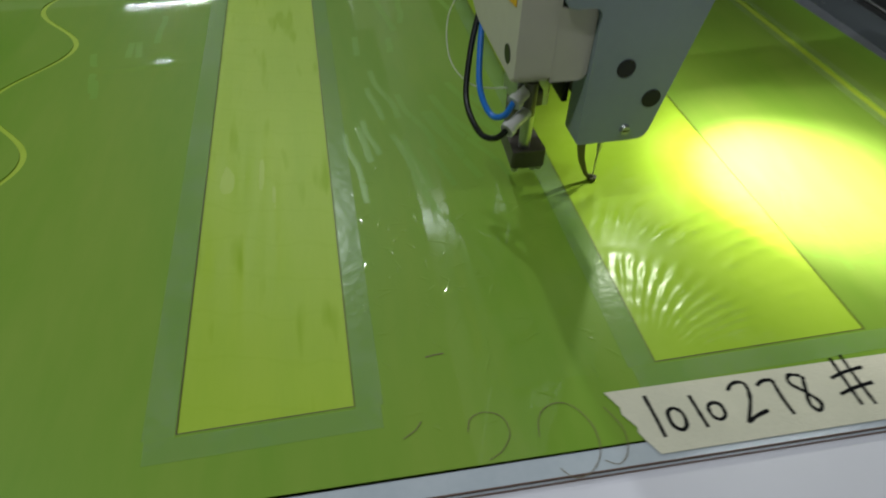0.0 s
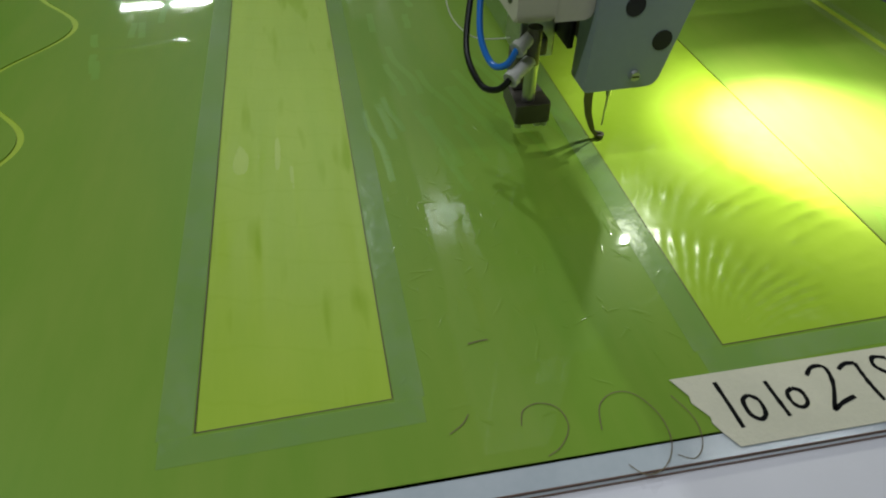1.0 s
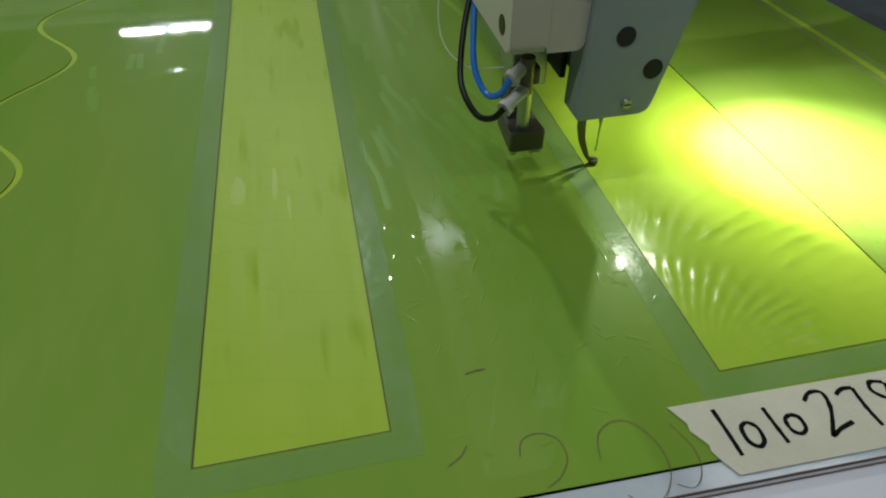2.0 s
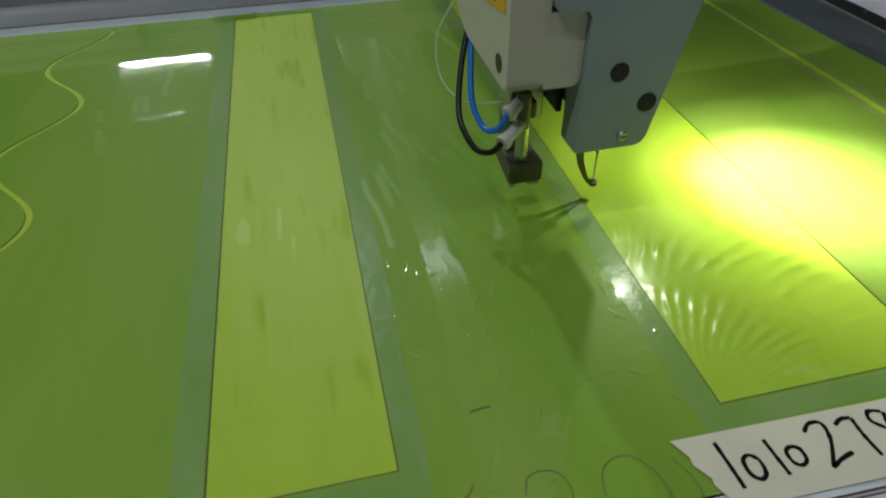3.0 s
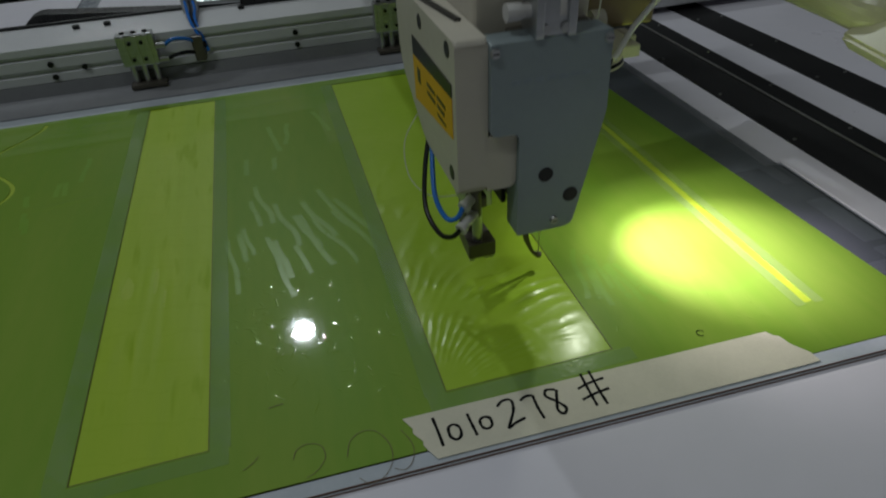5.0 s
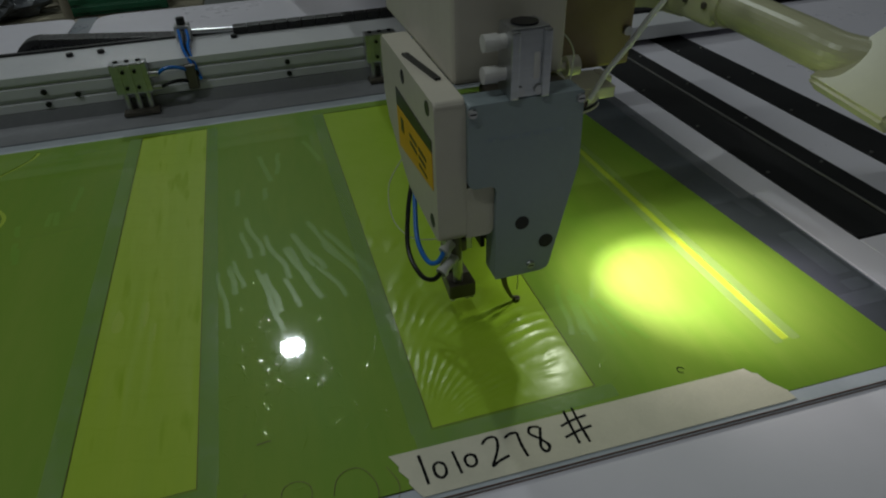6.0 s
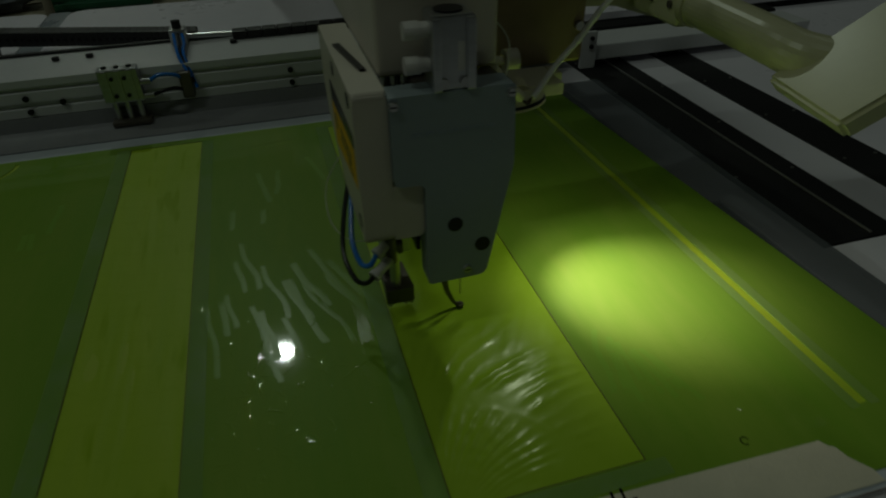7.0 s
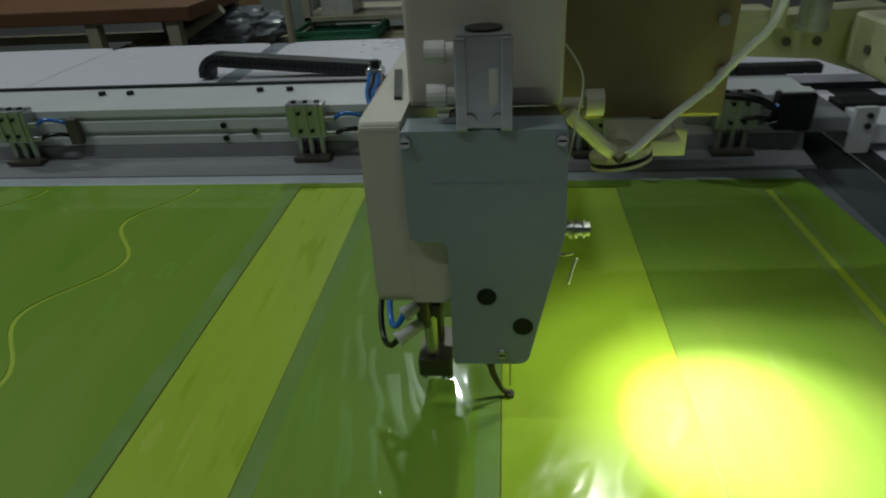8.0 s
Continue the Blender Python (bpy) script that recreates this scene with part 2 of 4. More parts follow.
def tube(points, radius, n=10, steps=8):
    """A hose along a smooth line through the points."""
    pts = [Vector(p) for p in points]
    line = []
    for i in range(len(pts) - 1):
        p0, p1, p2, p3 = pts[max(i - 1, 0)], pts[i], pts[i + 1], pts[min(i + 2, len(pts) - 1)]
        for k in range(steps):
            t = k / steps
            line.append(0.5 * (2 * p1 + (p2 - p0) * t + (2 * p0 - 5 * p1 + 4 * p2 - p3) * t * t + (3 * p1 - p0 - 3 * p2 + p3) * t ** 3))
    line.append(pts[-1])
    bm = bmesh.new()
    rings, side = [], None
    for i, p in enumerate(line):
        d = (line[min(i + 1, len(line) - 1)] - line[max(i - 1, 0)]).normalized()
        if side is None:
            side = d.orthogonal().normalized()
        side = (side - d * side.dot(d)).normalized()
        up = d.cross(side)
        rings.append([bm.verts.new(p + radius * (math.cos(2 * math.pi * k / n) * side + math.sin(2 * math.pi * k / n) * up)) for k in range(n)])
    for a, b in zip(rings, rings[1:]):
        for k in range(n):
            bm.faces.new((a[k], a[(k + 1) % n], b[(k + 1) % n], b[k]))
    bm.faces.new(rings[0])
    bm.faces.new(rings[-1])
    return bm


def strip(bm, left, right, y0, y1, z0, z1, n=1):
    """A slab between two lines x = left(y) and x = right(y)."""
    rows = []
    for i in range(n + 1):
        y = y0 + (y1 - y0) * i / n
        rows.append([bm.verts.new((x, y, z)) for x, z in ((left(y), z0), (right(y), z0), (right(y), z1), (left(y), z1))])
    for a, b in zip(rows, rows[1:]):
        for k in range(4):
            bm.faces.new((a[k], a[(k + 1) % 4], b[(k + 1) % 4], b[k]))
    bm.faces.new(rows[0])
    bm.faces.new(rows[-1])
    return bm


def stroke(bm, points, width, z, smooth=True):
    """A flat pen stroke through the points."""
    pts = [Vector((x, y, 0)) for x, y in points]
    line = []
    for i in range(len(pts) - 1):
        p0, p1, p2, p3 = pts[max(i - 1, 0)], pts[i], pts[i + 1], pts[min(i + 2, len(pts) - 1)]
        for k in range(5 if smooth else 1):
            t = k / 5
            line.append(0.5 * (2 * p1 + (p2 - p0) * t + (2 * p0 - 5 * p1 + 4 * p2 - p3) * t * t + (3 * p1 - p0 - 3 * p2 + p3) * t ** 3))
    line.append(pts[-1])
    last = None
    for i, p in enumerate(line):
        d = (line[min(i + 1, len(line) - 1)] - line[max(i - 1, 0)])
        if d.length < 1e-9:
            continue
        side = Vector((-d.y, d.x, 0)).normalized() * width / 2 * (0.85 + 0.3 * noise.noise(p * 300))
        now = (bm.verts.new((p.x + side.x, p.y + side.y, z)), bm.verts.new((p.x - side.x, p.y - side.y, z)))
        if last:
            bm.faces.new((last[0], last[1], now[1], now[0]))
        last = now
    return bm


# ---- the hall ----
def hall():
    X0, X1, Y0, Y1 = -9.0, 9.0, -6.0, 14.0
    tagged(part("floor", boxed(X0, X1, Y0, Y1, FLOOR_Z - 0.1, FLOOR_Z), "floor"), "grey concrete factory floor", "floor", kind="structure")
    tagged(part("ceiling", boxed(X0, X1, Y0, Y1, CEILING_Z, CEILING_Z + 0.15), "wall"), "grey hall ceiling with lamps", "ceiling", kind="structure")
    for n, b in (("wall_north", (X0, X1, Y1, Y1 + 0.2)), ("wall_south", (X0, X1, Y0 - 0.2, Y0)), ("wall_east", (X1, X1 + 0.2, Y0, Y1)), ("wall_west", (X0 - 0.2, X0, Y0, Y1))):
        tagged(part(n, boxed(*b, FLOOR_Z, CEILING_Z), "wall"), "plain grey plastered hall wall", "wall", kind="structure")


hall()


def tube_fitting(x, y):
    t = thing("ceiling_lamp", "white fluorescent tube fitting on the hall ceiling", "ceiling lamp", pose(x, y, CEILING_Z), group="hall ceiling lamps")
    part("housing", prism([(-0.09, 0.0), (0.09, 0.0), (0.06, -0.12), (-0.06, -0.12)], -0.88, 0.88, "x"), "white_metal", t, "white lamp housing")
    part("end_cap", boxed(-0.92, -0.88, -0.09, 0.09, -0.12, 0.0), "white_metal", t)
    part("end_cap", boxed(0.88, 0.92, -0.09, 0.09, -0.12, 0.0), "white_metal", t)


for spot_x, spot_y in ((-3.1, 12.4), (-2.6, -1.2), (1.4, -1.6), (3.4, 1.6), (-4.2, 1.8)):
    tube_fitting(spot_x, spot_y)


def high_bay():
    t = thing("high_bay_lamp", "round high bay lamp hanging from the hall ceiling", "ceiling lamp", pose(-0.62, 5.25, CEILING_Z), group="hall ceiling lamps")
    part("shade", rods(((0, 0, -0.125), (0, 0, -0.02), 0.16, 0.06), n=32), "white_metal", t, "white round shade")
    part("rose", rods(((0, 0, -0.02), (0, 0, 0.0), 0.05), n=20), "white_metal", t)


high_bay()


# ---- the workshop behind the machine ----
def work_table():
    t = thing("work_table", "brown-topped workshop table on a beige steel frame", "table", pose(-2.25, 2.55, FLOOR_Z))
    part("tabletop", boxed(-0.95, 0.92, -0.36, 0.36, 0.80, 0.86, 0.006), "wood", t, "brown board top")
    for x in (-0.85, 0.45, 0.82):
        for y in (-0.32, 0.32):
            part("leg", boxed(x - 0.028, x + 0.028, y - 0.025, y + 0.025, 0, 0.80, 0.003), "frame_paint", t, "beige steel leg")
    for y in (-0.32, 0.32):
        part("rail", boxed(-0.85, 0.82, y - 0.02, y + 0.02, 0.60, 0.645, 0.003), "frame_paint", t)
    part("rail", boxed(0.80, 0.84, -0.32, 0.32, 0.60, 0.645, 0.003), "frame_paint", t)
    part("shelf", boxed(-0.85, 0.80, -0.28, 0.28, 0.42, 0.445, 0.003), "box_grey", t)
    return t


def rack_trolley():
    t = thing("rack_trolley", "low beige steel trolley with slatted deck", "trolley", pose(-1.42, 2.75, FLOOR_Z))
    for y in (-0.25, -0.12, 0.0, 0.12, 0.25):
        part("slat", boxed(-0.6, 0.95, y - 0.04, y + 0.04, 0.57, 0.60, 0.004), "frame_paint", t)
    for x in (-0.56, 0.90):
        for y in (-0.25, 0.25):
            part("leg", boxed(x - 0.025, x + 0.025, y - 0.025, y + 0.025, 0, 0.57, 0.003), "frame_paint", t)
    part("handle_post", rods(((0.42, -0.28, 0.0), (0.42, -0.28, 1.25), 0.018), n=14), "frame_paint", t, "upright beige post")
    part("brace", rods(((-0.56, -0.26, 0.45), (0.1, -0.26, 0.80), 0.022), n=12), "frame_paint", t)
    return t


def plastic_bag():
    bm = bmesh.new()
    bmesh.ops.create_icosphere(bm, subdivisions=4, radius=1)
    for v in bm.verts:
        p = v.co.copy()
        k = 1 + 0.22 * noise.noise(p * 2.2) + 0.14 * noise.noise(p * 5.0) + 0.06 * abs(noise.noise(p * 11.0))
        v.co = Vector((p.x * 0.30 * k, p.y * 0.2 * k, max(p.z * 0.11 * k, -0.07)))
    ob = part("plastic_bag", bm, "bag", smooth=False)
    ob.matrix_basis = pose(-1.42, 2.72, FLOOR_Z + 0.67)
    tagged(ob, "crumpled grey plastic bag lying on the trolley", "bag")


def crate():
    t = thing("plastic_crate", "green slatted plastic crate on the trolley", "crate", pose(-0.83, 2.75, FLOOR_Z + 0.60))
    for y in (-0.17, 0.17):
        for k in range(2):
            part("slat", boxed(-0.20, 0.20, y - 0.006, y + 0.006, 0.012 + k * 0.034, 0.034 + k * 0.034, 0.002), "crate", t)
    for x in (-0.20, 0.20):
        for k in range(2):
            part("slat", boxed(x - 0.006, x + 0.006, -0.164, 0.164, 0.012 + k * 0.034, 0.034 + k * 0.034, 0.002), "crate", t)
        for y in (-0.17, 0.17):
            part("corner_post", boxed(x - 0.014, x + 0.014, y - 0.014, y + 0.014, 0, 0.085, 0.003), "crate", t)
    part("base", boxed(-0.2, 0.2, -0.17, 0.17, 0.0, 0.010), "crate", t)


def cabinets():
    t = thing("tool_cabinet", "grey-green steel tool cabinet on the floor", "cabinet", pose(-1.24, 3.4, FLOOR_Z))
    part("body", boxed(-0.16, 0.16, -0.2, 0.2, 0.0, 0.95, 0.006), "box_grey", t)
    part("door", boxed(-0.15, 0.15, -0.212, -0.201, 0.03, 0.92, 0.003), "box_grey", t)
    part("handle", boxed(0.09, 0.11, -0.225, -0.212, 0.62, 0.72, 0.003), "rubber", t)
    t = thing("shelf_unit", "beige steel shelf unit with a white carton", "shelf", pose(-0.74, 3.1, FLOOR_Z))
    for x in (-0.30, 0.5):
        for y in (-0.2, 0.2):
            part("post", boxed(x - 0.02, x + 0.02, y - 0.02, y + 0.02, 0, 1.5, 0.003), "frame_paint", t)
    for z in (0.2, 0.66, 1.15):
        part("shelf", boxed(-0.32, 0.52, -0.22, 0.22, z, z + 0.025, 0.003), "frame_paint", t)
    c = thing("carton", "white carton on the shelf", "box", pose(-0.87, 3.05, FLOOR_Z + 0.685))
    part("body", boxed(-0.1, 0.07, -0.14, 0.14, 0, 0.3, 0.004), "white_fit", c)
    part("flap", boxed(-0.1, 0.07, -0.14, 0.0, 0.301, 0.305), "white_fit", c)
    c = thing("cardboard_box", "brown cardboard box on the floor behind the trolley", "box", pose(-1.60, 3.6, FLOOR_Z))
    part("body", boxed(-0.25, 0.2, -0.2, 0.2, 0, 0.92, 0.004), "card", c)
    part("flap", boxed(-0.25, 0.2, -0.2, 0.0, 0.921, 0.926), "card", c)


work_table()
rack_trolley()
plastic_bag()
crate()
cabinets()


# ---- the machine table ----
def machine_table():
    t = thing("machine_table", "large white laminate sewing machine table with grey bed plate", "table")
    # white top, with openings left for the bed plate and the two belt channels
    part("tabletop", boxed(-1.9, 1.9, -0.95, -0.215, -0.04, TABLE_Z, 0.001), "table", t)
    part("bed_plate", prism([(-1.9, -0.213), (0.4485, -0.213), (0.4485, 0.119), (0.4205, 0.119), (0.4205, 1.0), (-1.9, 1.0)], -0.04, TABLE_Z - 0.002, "z"), "bed", t, "grey metal bed plate")
    part("tabletop", prism([(0.4495, -0.213), (0.500, -0.213), (0.500, 1.0), (0.4215, 1.0), (0.4215, 0.120), (0.4495, 0.120)], -0.04, TABLE_Z, "z"), "table", t)
    part("tabletop", boxed(0.501, 1.9, -0.213, -0.028, -0.04, TABLE_Z, 0.001), "table", t)
    part("tabletop", boxed(0.633, 0.711, -0.026, 1.0, -0.04, TABLE_Z, 0.001), "table", t)
    part("tabletop", boxed(0.800, 1.9, -0.026, 1.0, -0.04, TABLE_Z, 0.001), "table", t)
    for x0, x1 in ((-1.9, -1.278), (-1.275, -0.745), (-0.69, 1.9)):
        part("back_deck", prism(rounded([(x0, 1.002), (x1, 1.002), (x1, 1.545), (x0, 1.545)], [0.004, 0.004, 0.05, 0.05]), 0.012, 0.030, "z", 0.002), "table", t, "white raised back deck")
    part("deck_joint", boxed(-0.744, -0.691, 1.002, 1.543, 0.012, 0.0285), "bed", t, "grey deck joint")
    for x0, x1 in ((0.5015, 0.632), (0.712, 0.799)):
        part("belt_cover", prism(rounded([(x0, -0.024), (x1, -0.024), (x1, 0.998), (x0, 0.998)], 0.008), -0.04, TABLE_Z + 0.001, "z"), "black", t, "black belt channel cover")
        for y in (0.17, 0.36, 0.55, 0.74):
            for x in (x0 + 0.012, x1 - 0.012):
                part("screw", rods(((x, y, TABLE_Z), (x, y, TABLE_Z + 0.0025), 0.003), n=12), "steel", t)
    part("guide_rod", rods(((0.585, -0.02, TABLE_Z + 0.003), (0.585, 0.995, TABLE_Z + 0.003), 0.0022), n=10), "steel", t, "polished steel guide rod")
    part("slot", prism(rounded([(0.330, -0.113), (0.444, -0.113), (0.444, 0.117), (0.330, 0.117)], [0.002, 0.010, 0.010, 0.002]), TABLE_Z - 0.003, TABLE_Z - 0.0012, "z"), "dark", t, "dark sunken slot")
    part("slot", prism(rounded([(0.330, -0.205), (0.444, -0.205), (0.444, -0.138), (0.330, -0.138)], [0.002, 0.010, 0.010, 0.002]), TABLE_Z - 0.003, TABLE_Z - 0.0012, "z"), "dark", t, "dark sunken slot")
    part("slot_tab", prism([(0.405, 0.116), (0.428, 0.114), (0.428, 0.066), (0.411, 0.066)], TABLE_Z - 0.0012, TABLE_Z - 0.0006, "z"), "slot_grey", t, "grey slot tab")
    part("slot_tab", prism(rounded([(0.407, -0.080), (0.436, -0.080), (0.436, 0.020), (0.407, 0.020)], 0.003), TABLE_Z - 0.0012, TABLE_Z - 0.0004, "z"), "bed", t, "pale slot tab")
    part("slot_tab", prism(rounded([(0.407, -0.112), (0.436, -0.112), (0.436, -0.092), (0.407, -0.092)], 0.003), TABLE_Z - 0.0012, TABLE_Z - 0.0004, "z"), "bed", t, "pale slot tab")
    part("apron", boxed(-1.88, 1.88, -0.93, 1.43, -0.16, -0.041), "white_metal", t, "white metal apron")
    for x in (-1.8, 1.8):
        for y in (-0.85, 1.35):
            part("leg", boxed(x - 0.04, x + 0.04, y - 0.04, y + 0.04, FLOOR_Z, -0.16, 0.004), "white_metal", t)
    return t


machine_table()


def drag_chain():
    t = thing("drag_chain", "black plastic drag chain looped on the white deck", "drag chain")
    line = [(-0.332 - 0.0146 * i, 0.043 + 0.00128 * i, 1.12) for i in range(29)]
    cx, cz = line[-1][0], line[-1][1]
    line += [(cx - 0.040 * math.sin(a), cz - 0.036 + 0.036 * math.cos(a), 1.12) for a in (k * math.pi / 12 for k in range(1, 7))]
    for k, (x, z, y) in enumerate(line):
        x2, z2, _ = line[min(k + 1, len(line) - 1)]
        x1, z1, _ = line[max(k - 1, 0)]
        tilt = math.degrees(math.atan2(z2 - z1, x2 - x1))
        link = part("chain_link", boxed(-0.0086, 0.0086, -0.024, 0.024, -0.0165, 0.0165, 0.004), "black", t, m=pose(x, y, z, 0, -tilt, 0))
        part("link_pin", rods(((0.0, -0.0255, 0.0), (0.0, -0.0238, 0.0), 0.004), n=12), "rubber", link)
    return t


drag_chain()


# ---- the sewing template, carried by the clamp bar ----
def wave(x):
    return lambda y: x + 0.033 * math.cos(2 * math.pi * (y - 0.582) / 0.246)


def shift(f, d):
    return lambda y: f(y) + d


def at(x):
    return lambda y: x


FRONT, BACK = -0.030, 0.846
S1 = (0.0, 0.12, 0.0, 0.829)
O2 = (0.346, 0.526, -0.002, 0.820)
SLOT0, SLOT1 = -0.006, 0.808


def wrinkled(x0, x1, y0, y1, step, height, z):
    nx, ny = max(2, int((x1 - x0) / step)), max(2, int((y1 - y0) / step))
    bm = bmesh.new()
    grid = []
    for j in range(ny + 1):
        y = y0 + (y1 - y0) * j / ny
        grid.append([bm.verts.new((x, y, z + height(x, y))) for x in (x0 + (x1 - x0) * i / nx for i in range(nx + 1))])
    for a, b in zip(grid, grid[1:]):
        for i in range(nx):
            bm.faces.new((a[i], a[i + 1], b[i + 1], b[i]))
    return bm


def ease(v, a, b):
    v = max(0.0, min(1.0, (v - a) / (b - a)))
    return v * v * (3 - 2 * v)


def fan(x, y):
    """Film creases that fan out of the near corner of the wide opening and bend aside farther out."""
    u, v = x - O2[0], y - O2[2]
    warp = noise.noise(Vector((x * 14, y * 14, 0.3)))
    patch = noise.noise(Vector((x * 34, y * 34, 4.1)))
    r = math.hypot(u, v)
    ang = math.atan2(v + 0.012, u + 0.012)
    turn = ang + 2.4 * max(0.0, r - 0.05) + 0.05 * warp
    wedge = ease(ang, 0.15, 0.5)
    fine = noise.noise(Vector((x * 90, y * 90, 7.7)))
    c = (0.5 + 0.5 * math.sin(turn * 66 + warp * 2.0 + fine * 0.9)) ** 1.6 * (0.75 + 0.6 * patch)
    near = ease(r, 0.018, 0.045) * (1 - ease(r, 0.095, 0.125))
    outer = ease(r, 0.120, 0.145) * (1 - ease(r, 0.19, 0.27)) * (0.35 + 1.2 * max(0.0, patch + 0.15))
    rim = math.exp(-((r - 0.120 - 0.012 * warp) / 0.0055) ** 2) * (0.4 + patch)
    # broad leaf-shaped dents farther up
    a, b = u * 0.85 - v * 0.5, u * 0.5 + v * 0.85
    leaf = max(0.0, noise.noise(Vector((a * 44, b * 15, 5.0))) - 0.08) * math.exp(-((v - 0.33) / 0.16) ** 2)
    low = noise.noise(Vector((x * 26, y * 16, 2.0)))
    far = noise.noise(Vector((x * 24, y * 6, 5.0))) * math.exp(-((v - 0.55) / 0.3) ** 2)
    edge = max(0.0, min(1.0, min(u, O2[1] - x, v, O2[3] - y) / 0.010))
    return edge * (0.00115 * near * wedge * c + 0.00115 * outer * wedge * c + 0.0007 * rim * wedge + 0.0006 * fine * near + 0.0024 * leaf + 0.0006 * low * (0.3 + near + outer) + 0.0004 * far)


def ripple(x, y):
    """Soft lengthwise ripples of the film over the narrow opening."""
    mask = 0.25 + 0.75 * math.exp(-((y - 0.22) / 0.10) ** 2)
    a = noise.noise(Vector((x * 85, y * 9, 1.0)))
    a = a * abs(a) * 2.5
    b = noise.noise(Vector((x * 40, y * 28, 7.0)))
    zig = abs(((x * 0.25 + y) / 0.045) % 1.0 - 0.5)
    edge = max(0.0, min(1.0, min(x - S1[0], S1[1] - x, y - S1[2], S1[3] - y) / 0.006))
    return edge * (0.0008 * a * mask + 0.0003 * b + 0.00005 * max(0, 1 - zig * 12))


def ridge(x, y, length, width, lean, height, seed, bm=None, steps=24):
    """A low, slightly curved ripple that fades out at both ends."""
    bm = bm or bmesh.new()
    across = (-1, -0.7, -0.4, -0.15, 0.15, 0.4, 0.7, 1) if steps > 12 else (-1, -0.4, 0, 0.4, 1)
    rows = []
    for i in range(steps + 1):
        t = i / steps
        d = (t - 0.5) * length
        bend = 0.06 * length * noise.noise(Vector((t * 2.0, seed, 0)))
        cx, cy = x - math.sin(lean) * d + math.cos(lean) * bend, y + math.cos(lean) * d + math.sin(lean) * bend
        h = height * math.sin(math.pi * t) * (0.8 + 0.4 * noise.noise(Vector((t * 5, seed, 3))))
        rows.append([bm.verts.new((cx + math.cos(lean) * u * width, cy + math.sin(lean) * u * width, 0.0001 + h * max(0, math.cos(u * math.pi / 2)) ** 2)) for u in across])
    for a, b in zip(rows, rows[1:]):
        for k in range(len(across) - 1):
            bm.faces.new((a[k], a[k + 1], b[k + 1], b[k]))
    return bm


def template():
    t = thing("sewing_template", "green plastic sewing template with cut openings over lime fabric", "template")
    edge = lambda x: -0.0690 - 0.0253 * x
    part("base_sheet", prism([(-1.15, edge(-1.15)), (0.880, edge(0.88)), (0.826, 0.884), (-1.15, 0.884)], -0.0027, -0.0018, "z"), "clear", t, "clear plastic base sheet")
    part("under_sheet", prism([(-1.15, edge(-1.15) - 0.0022), (0.880, edge(0.88) - 0.0022), (0.826, 0.882), (-1.15, 0.882)], -0.0043, -0.0029, "z"), "clear", t, "clear plastic under sheet")
    for d, z0, z1 in ((0.0, -0.0028, -0.0002), (-0.0022, -0.0044, -0.0027)):
        part("sheet_rim", prism([(-1.15, edge(-1.15) + d - 0.0007), (0.880, edge(0.88) + d - 0.0007), (0.880, edge(0.88) + d), (-1.15, edge(-1.15) + d)], z0, z1, "z"), "rim", t, "brown cut sheet rim")
    part("side_sheet", prism([(0.8805, edge(0.88)), (0.940, edge(0.926)), (0.940, 0.884), (0.8265, 0.884)], -0.0030, -0.0018, "z"), "smoky", t, "smoky clear sheet margin")
    green = lambda x: -0.0535 - 0.025 * x
    side_edge = lambda y: 0.8765 - 0.058 * y
    fab = part("fabric", prism([(-1.14, green(-1.14) + 0.003), (side_edge(green(0.86)) - 0.001, green(0.86) + 0.003), (side_edge(BACK) - 0.001, BACK - 0.001), (-1.14, BACK - 0.001)], -0.0017, -0.0011, "z"), "fabric", t, "lime green fabric between the sheets")
    part("margin_sheet", prism([(-1.15, edge(-1.15)), (0.880, edge(0.88)), (0.880, green(0.88) - 0.0002), (-1.15, green(-1.15) - 0.0002)], -0.00175, -0.0003, "z"), "clear", t, "clear plastic front margin")
    wa, wb = wave(-0.216), wave(-0.50)
    hw = 0.0035
    x0, x1 = -1.14, 0.862
    lo, hi = -0.0010, 0.0
    def add(left, right, y0=FRONT, y1=BACK, n=1):
        part("sheet_panel", strip(bmesh.new(), left, right, y0, y1, lo, hi, n), "sheet", t, "glossy green plastic top sheet")
    part("sheet_panel", prism([(x0, green(x0)), (side_edge(green(x1)), green(x1)), (side_edge(FRONT), FRONT), (x0, FRONT)], lo, hi, "z"), "sheet", t, "glossy green plastic top sheet")
    add(at(x0), shift(wb, -hw), 0.05, 0.832, 150)
    add(shift(wb, hw), shift(wa, -hw), 0.05, 0.832, 150)
    add(shift(wa, hw), at(S1[0]), 0.05, 0.832, 150)
    add(at(x0), at(S1[0]), FRONT, 0.05)
    add(at(x0), at(S1[0]), 0.832, BACK)
    add(at(S1[0]), at(S1[1]), FRONT, S1[2])
    add(at(S1[0]), at(S1[1]), S1[3], BACK)
    add(at(S1[1]), at(O2[0]))
    add(at(O2[0]), at(O2[1]), FRONT, O2[2])
    add(at(O2[0]), at(O2[1]), O2[3], BACK)
    line = lambda y: 0.764 - 0.0098 * (y + 0.006)
    add(at(O2[1]), shift(line, -0.0052), SLOT0, SLOT1)
    add(shift(line, 0.0052), side_edge, SLOT0, SLOT1)
    add(at(O2[1]), side_edge, FRONT, SLOT0)
    add(at(O2[1]), side_edge, SLOT1, BACK)
    part("film", wrinkled(S1[0] + .0005, S1[1] - .0005, S1[2] + .0005, S1[3] - .0005, 0.0025, ripple, -0.0007), "strip_film", t, "soft rippled film over fabric", smooth=True)
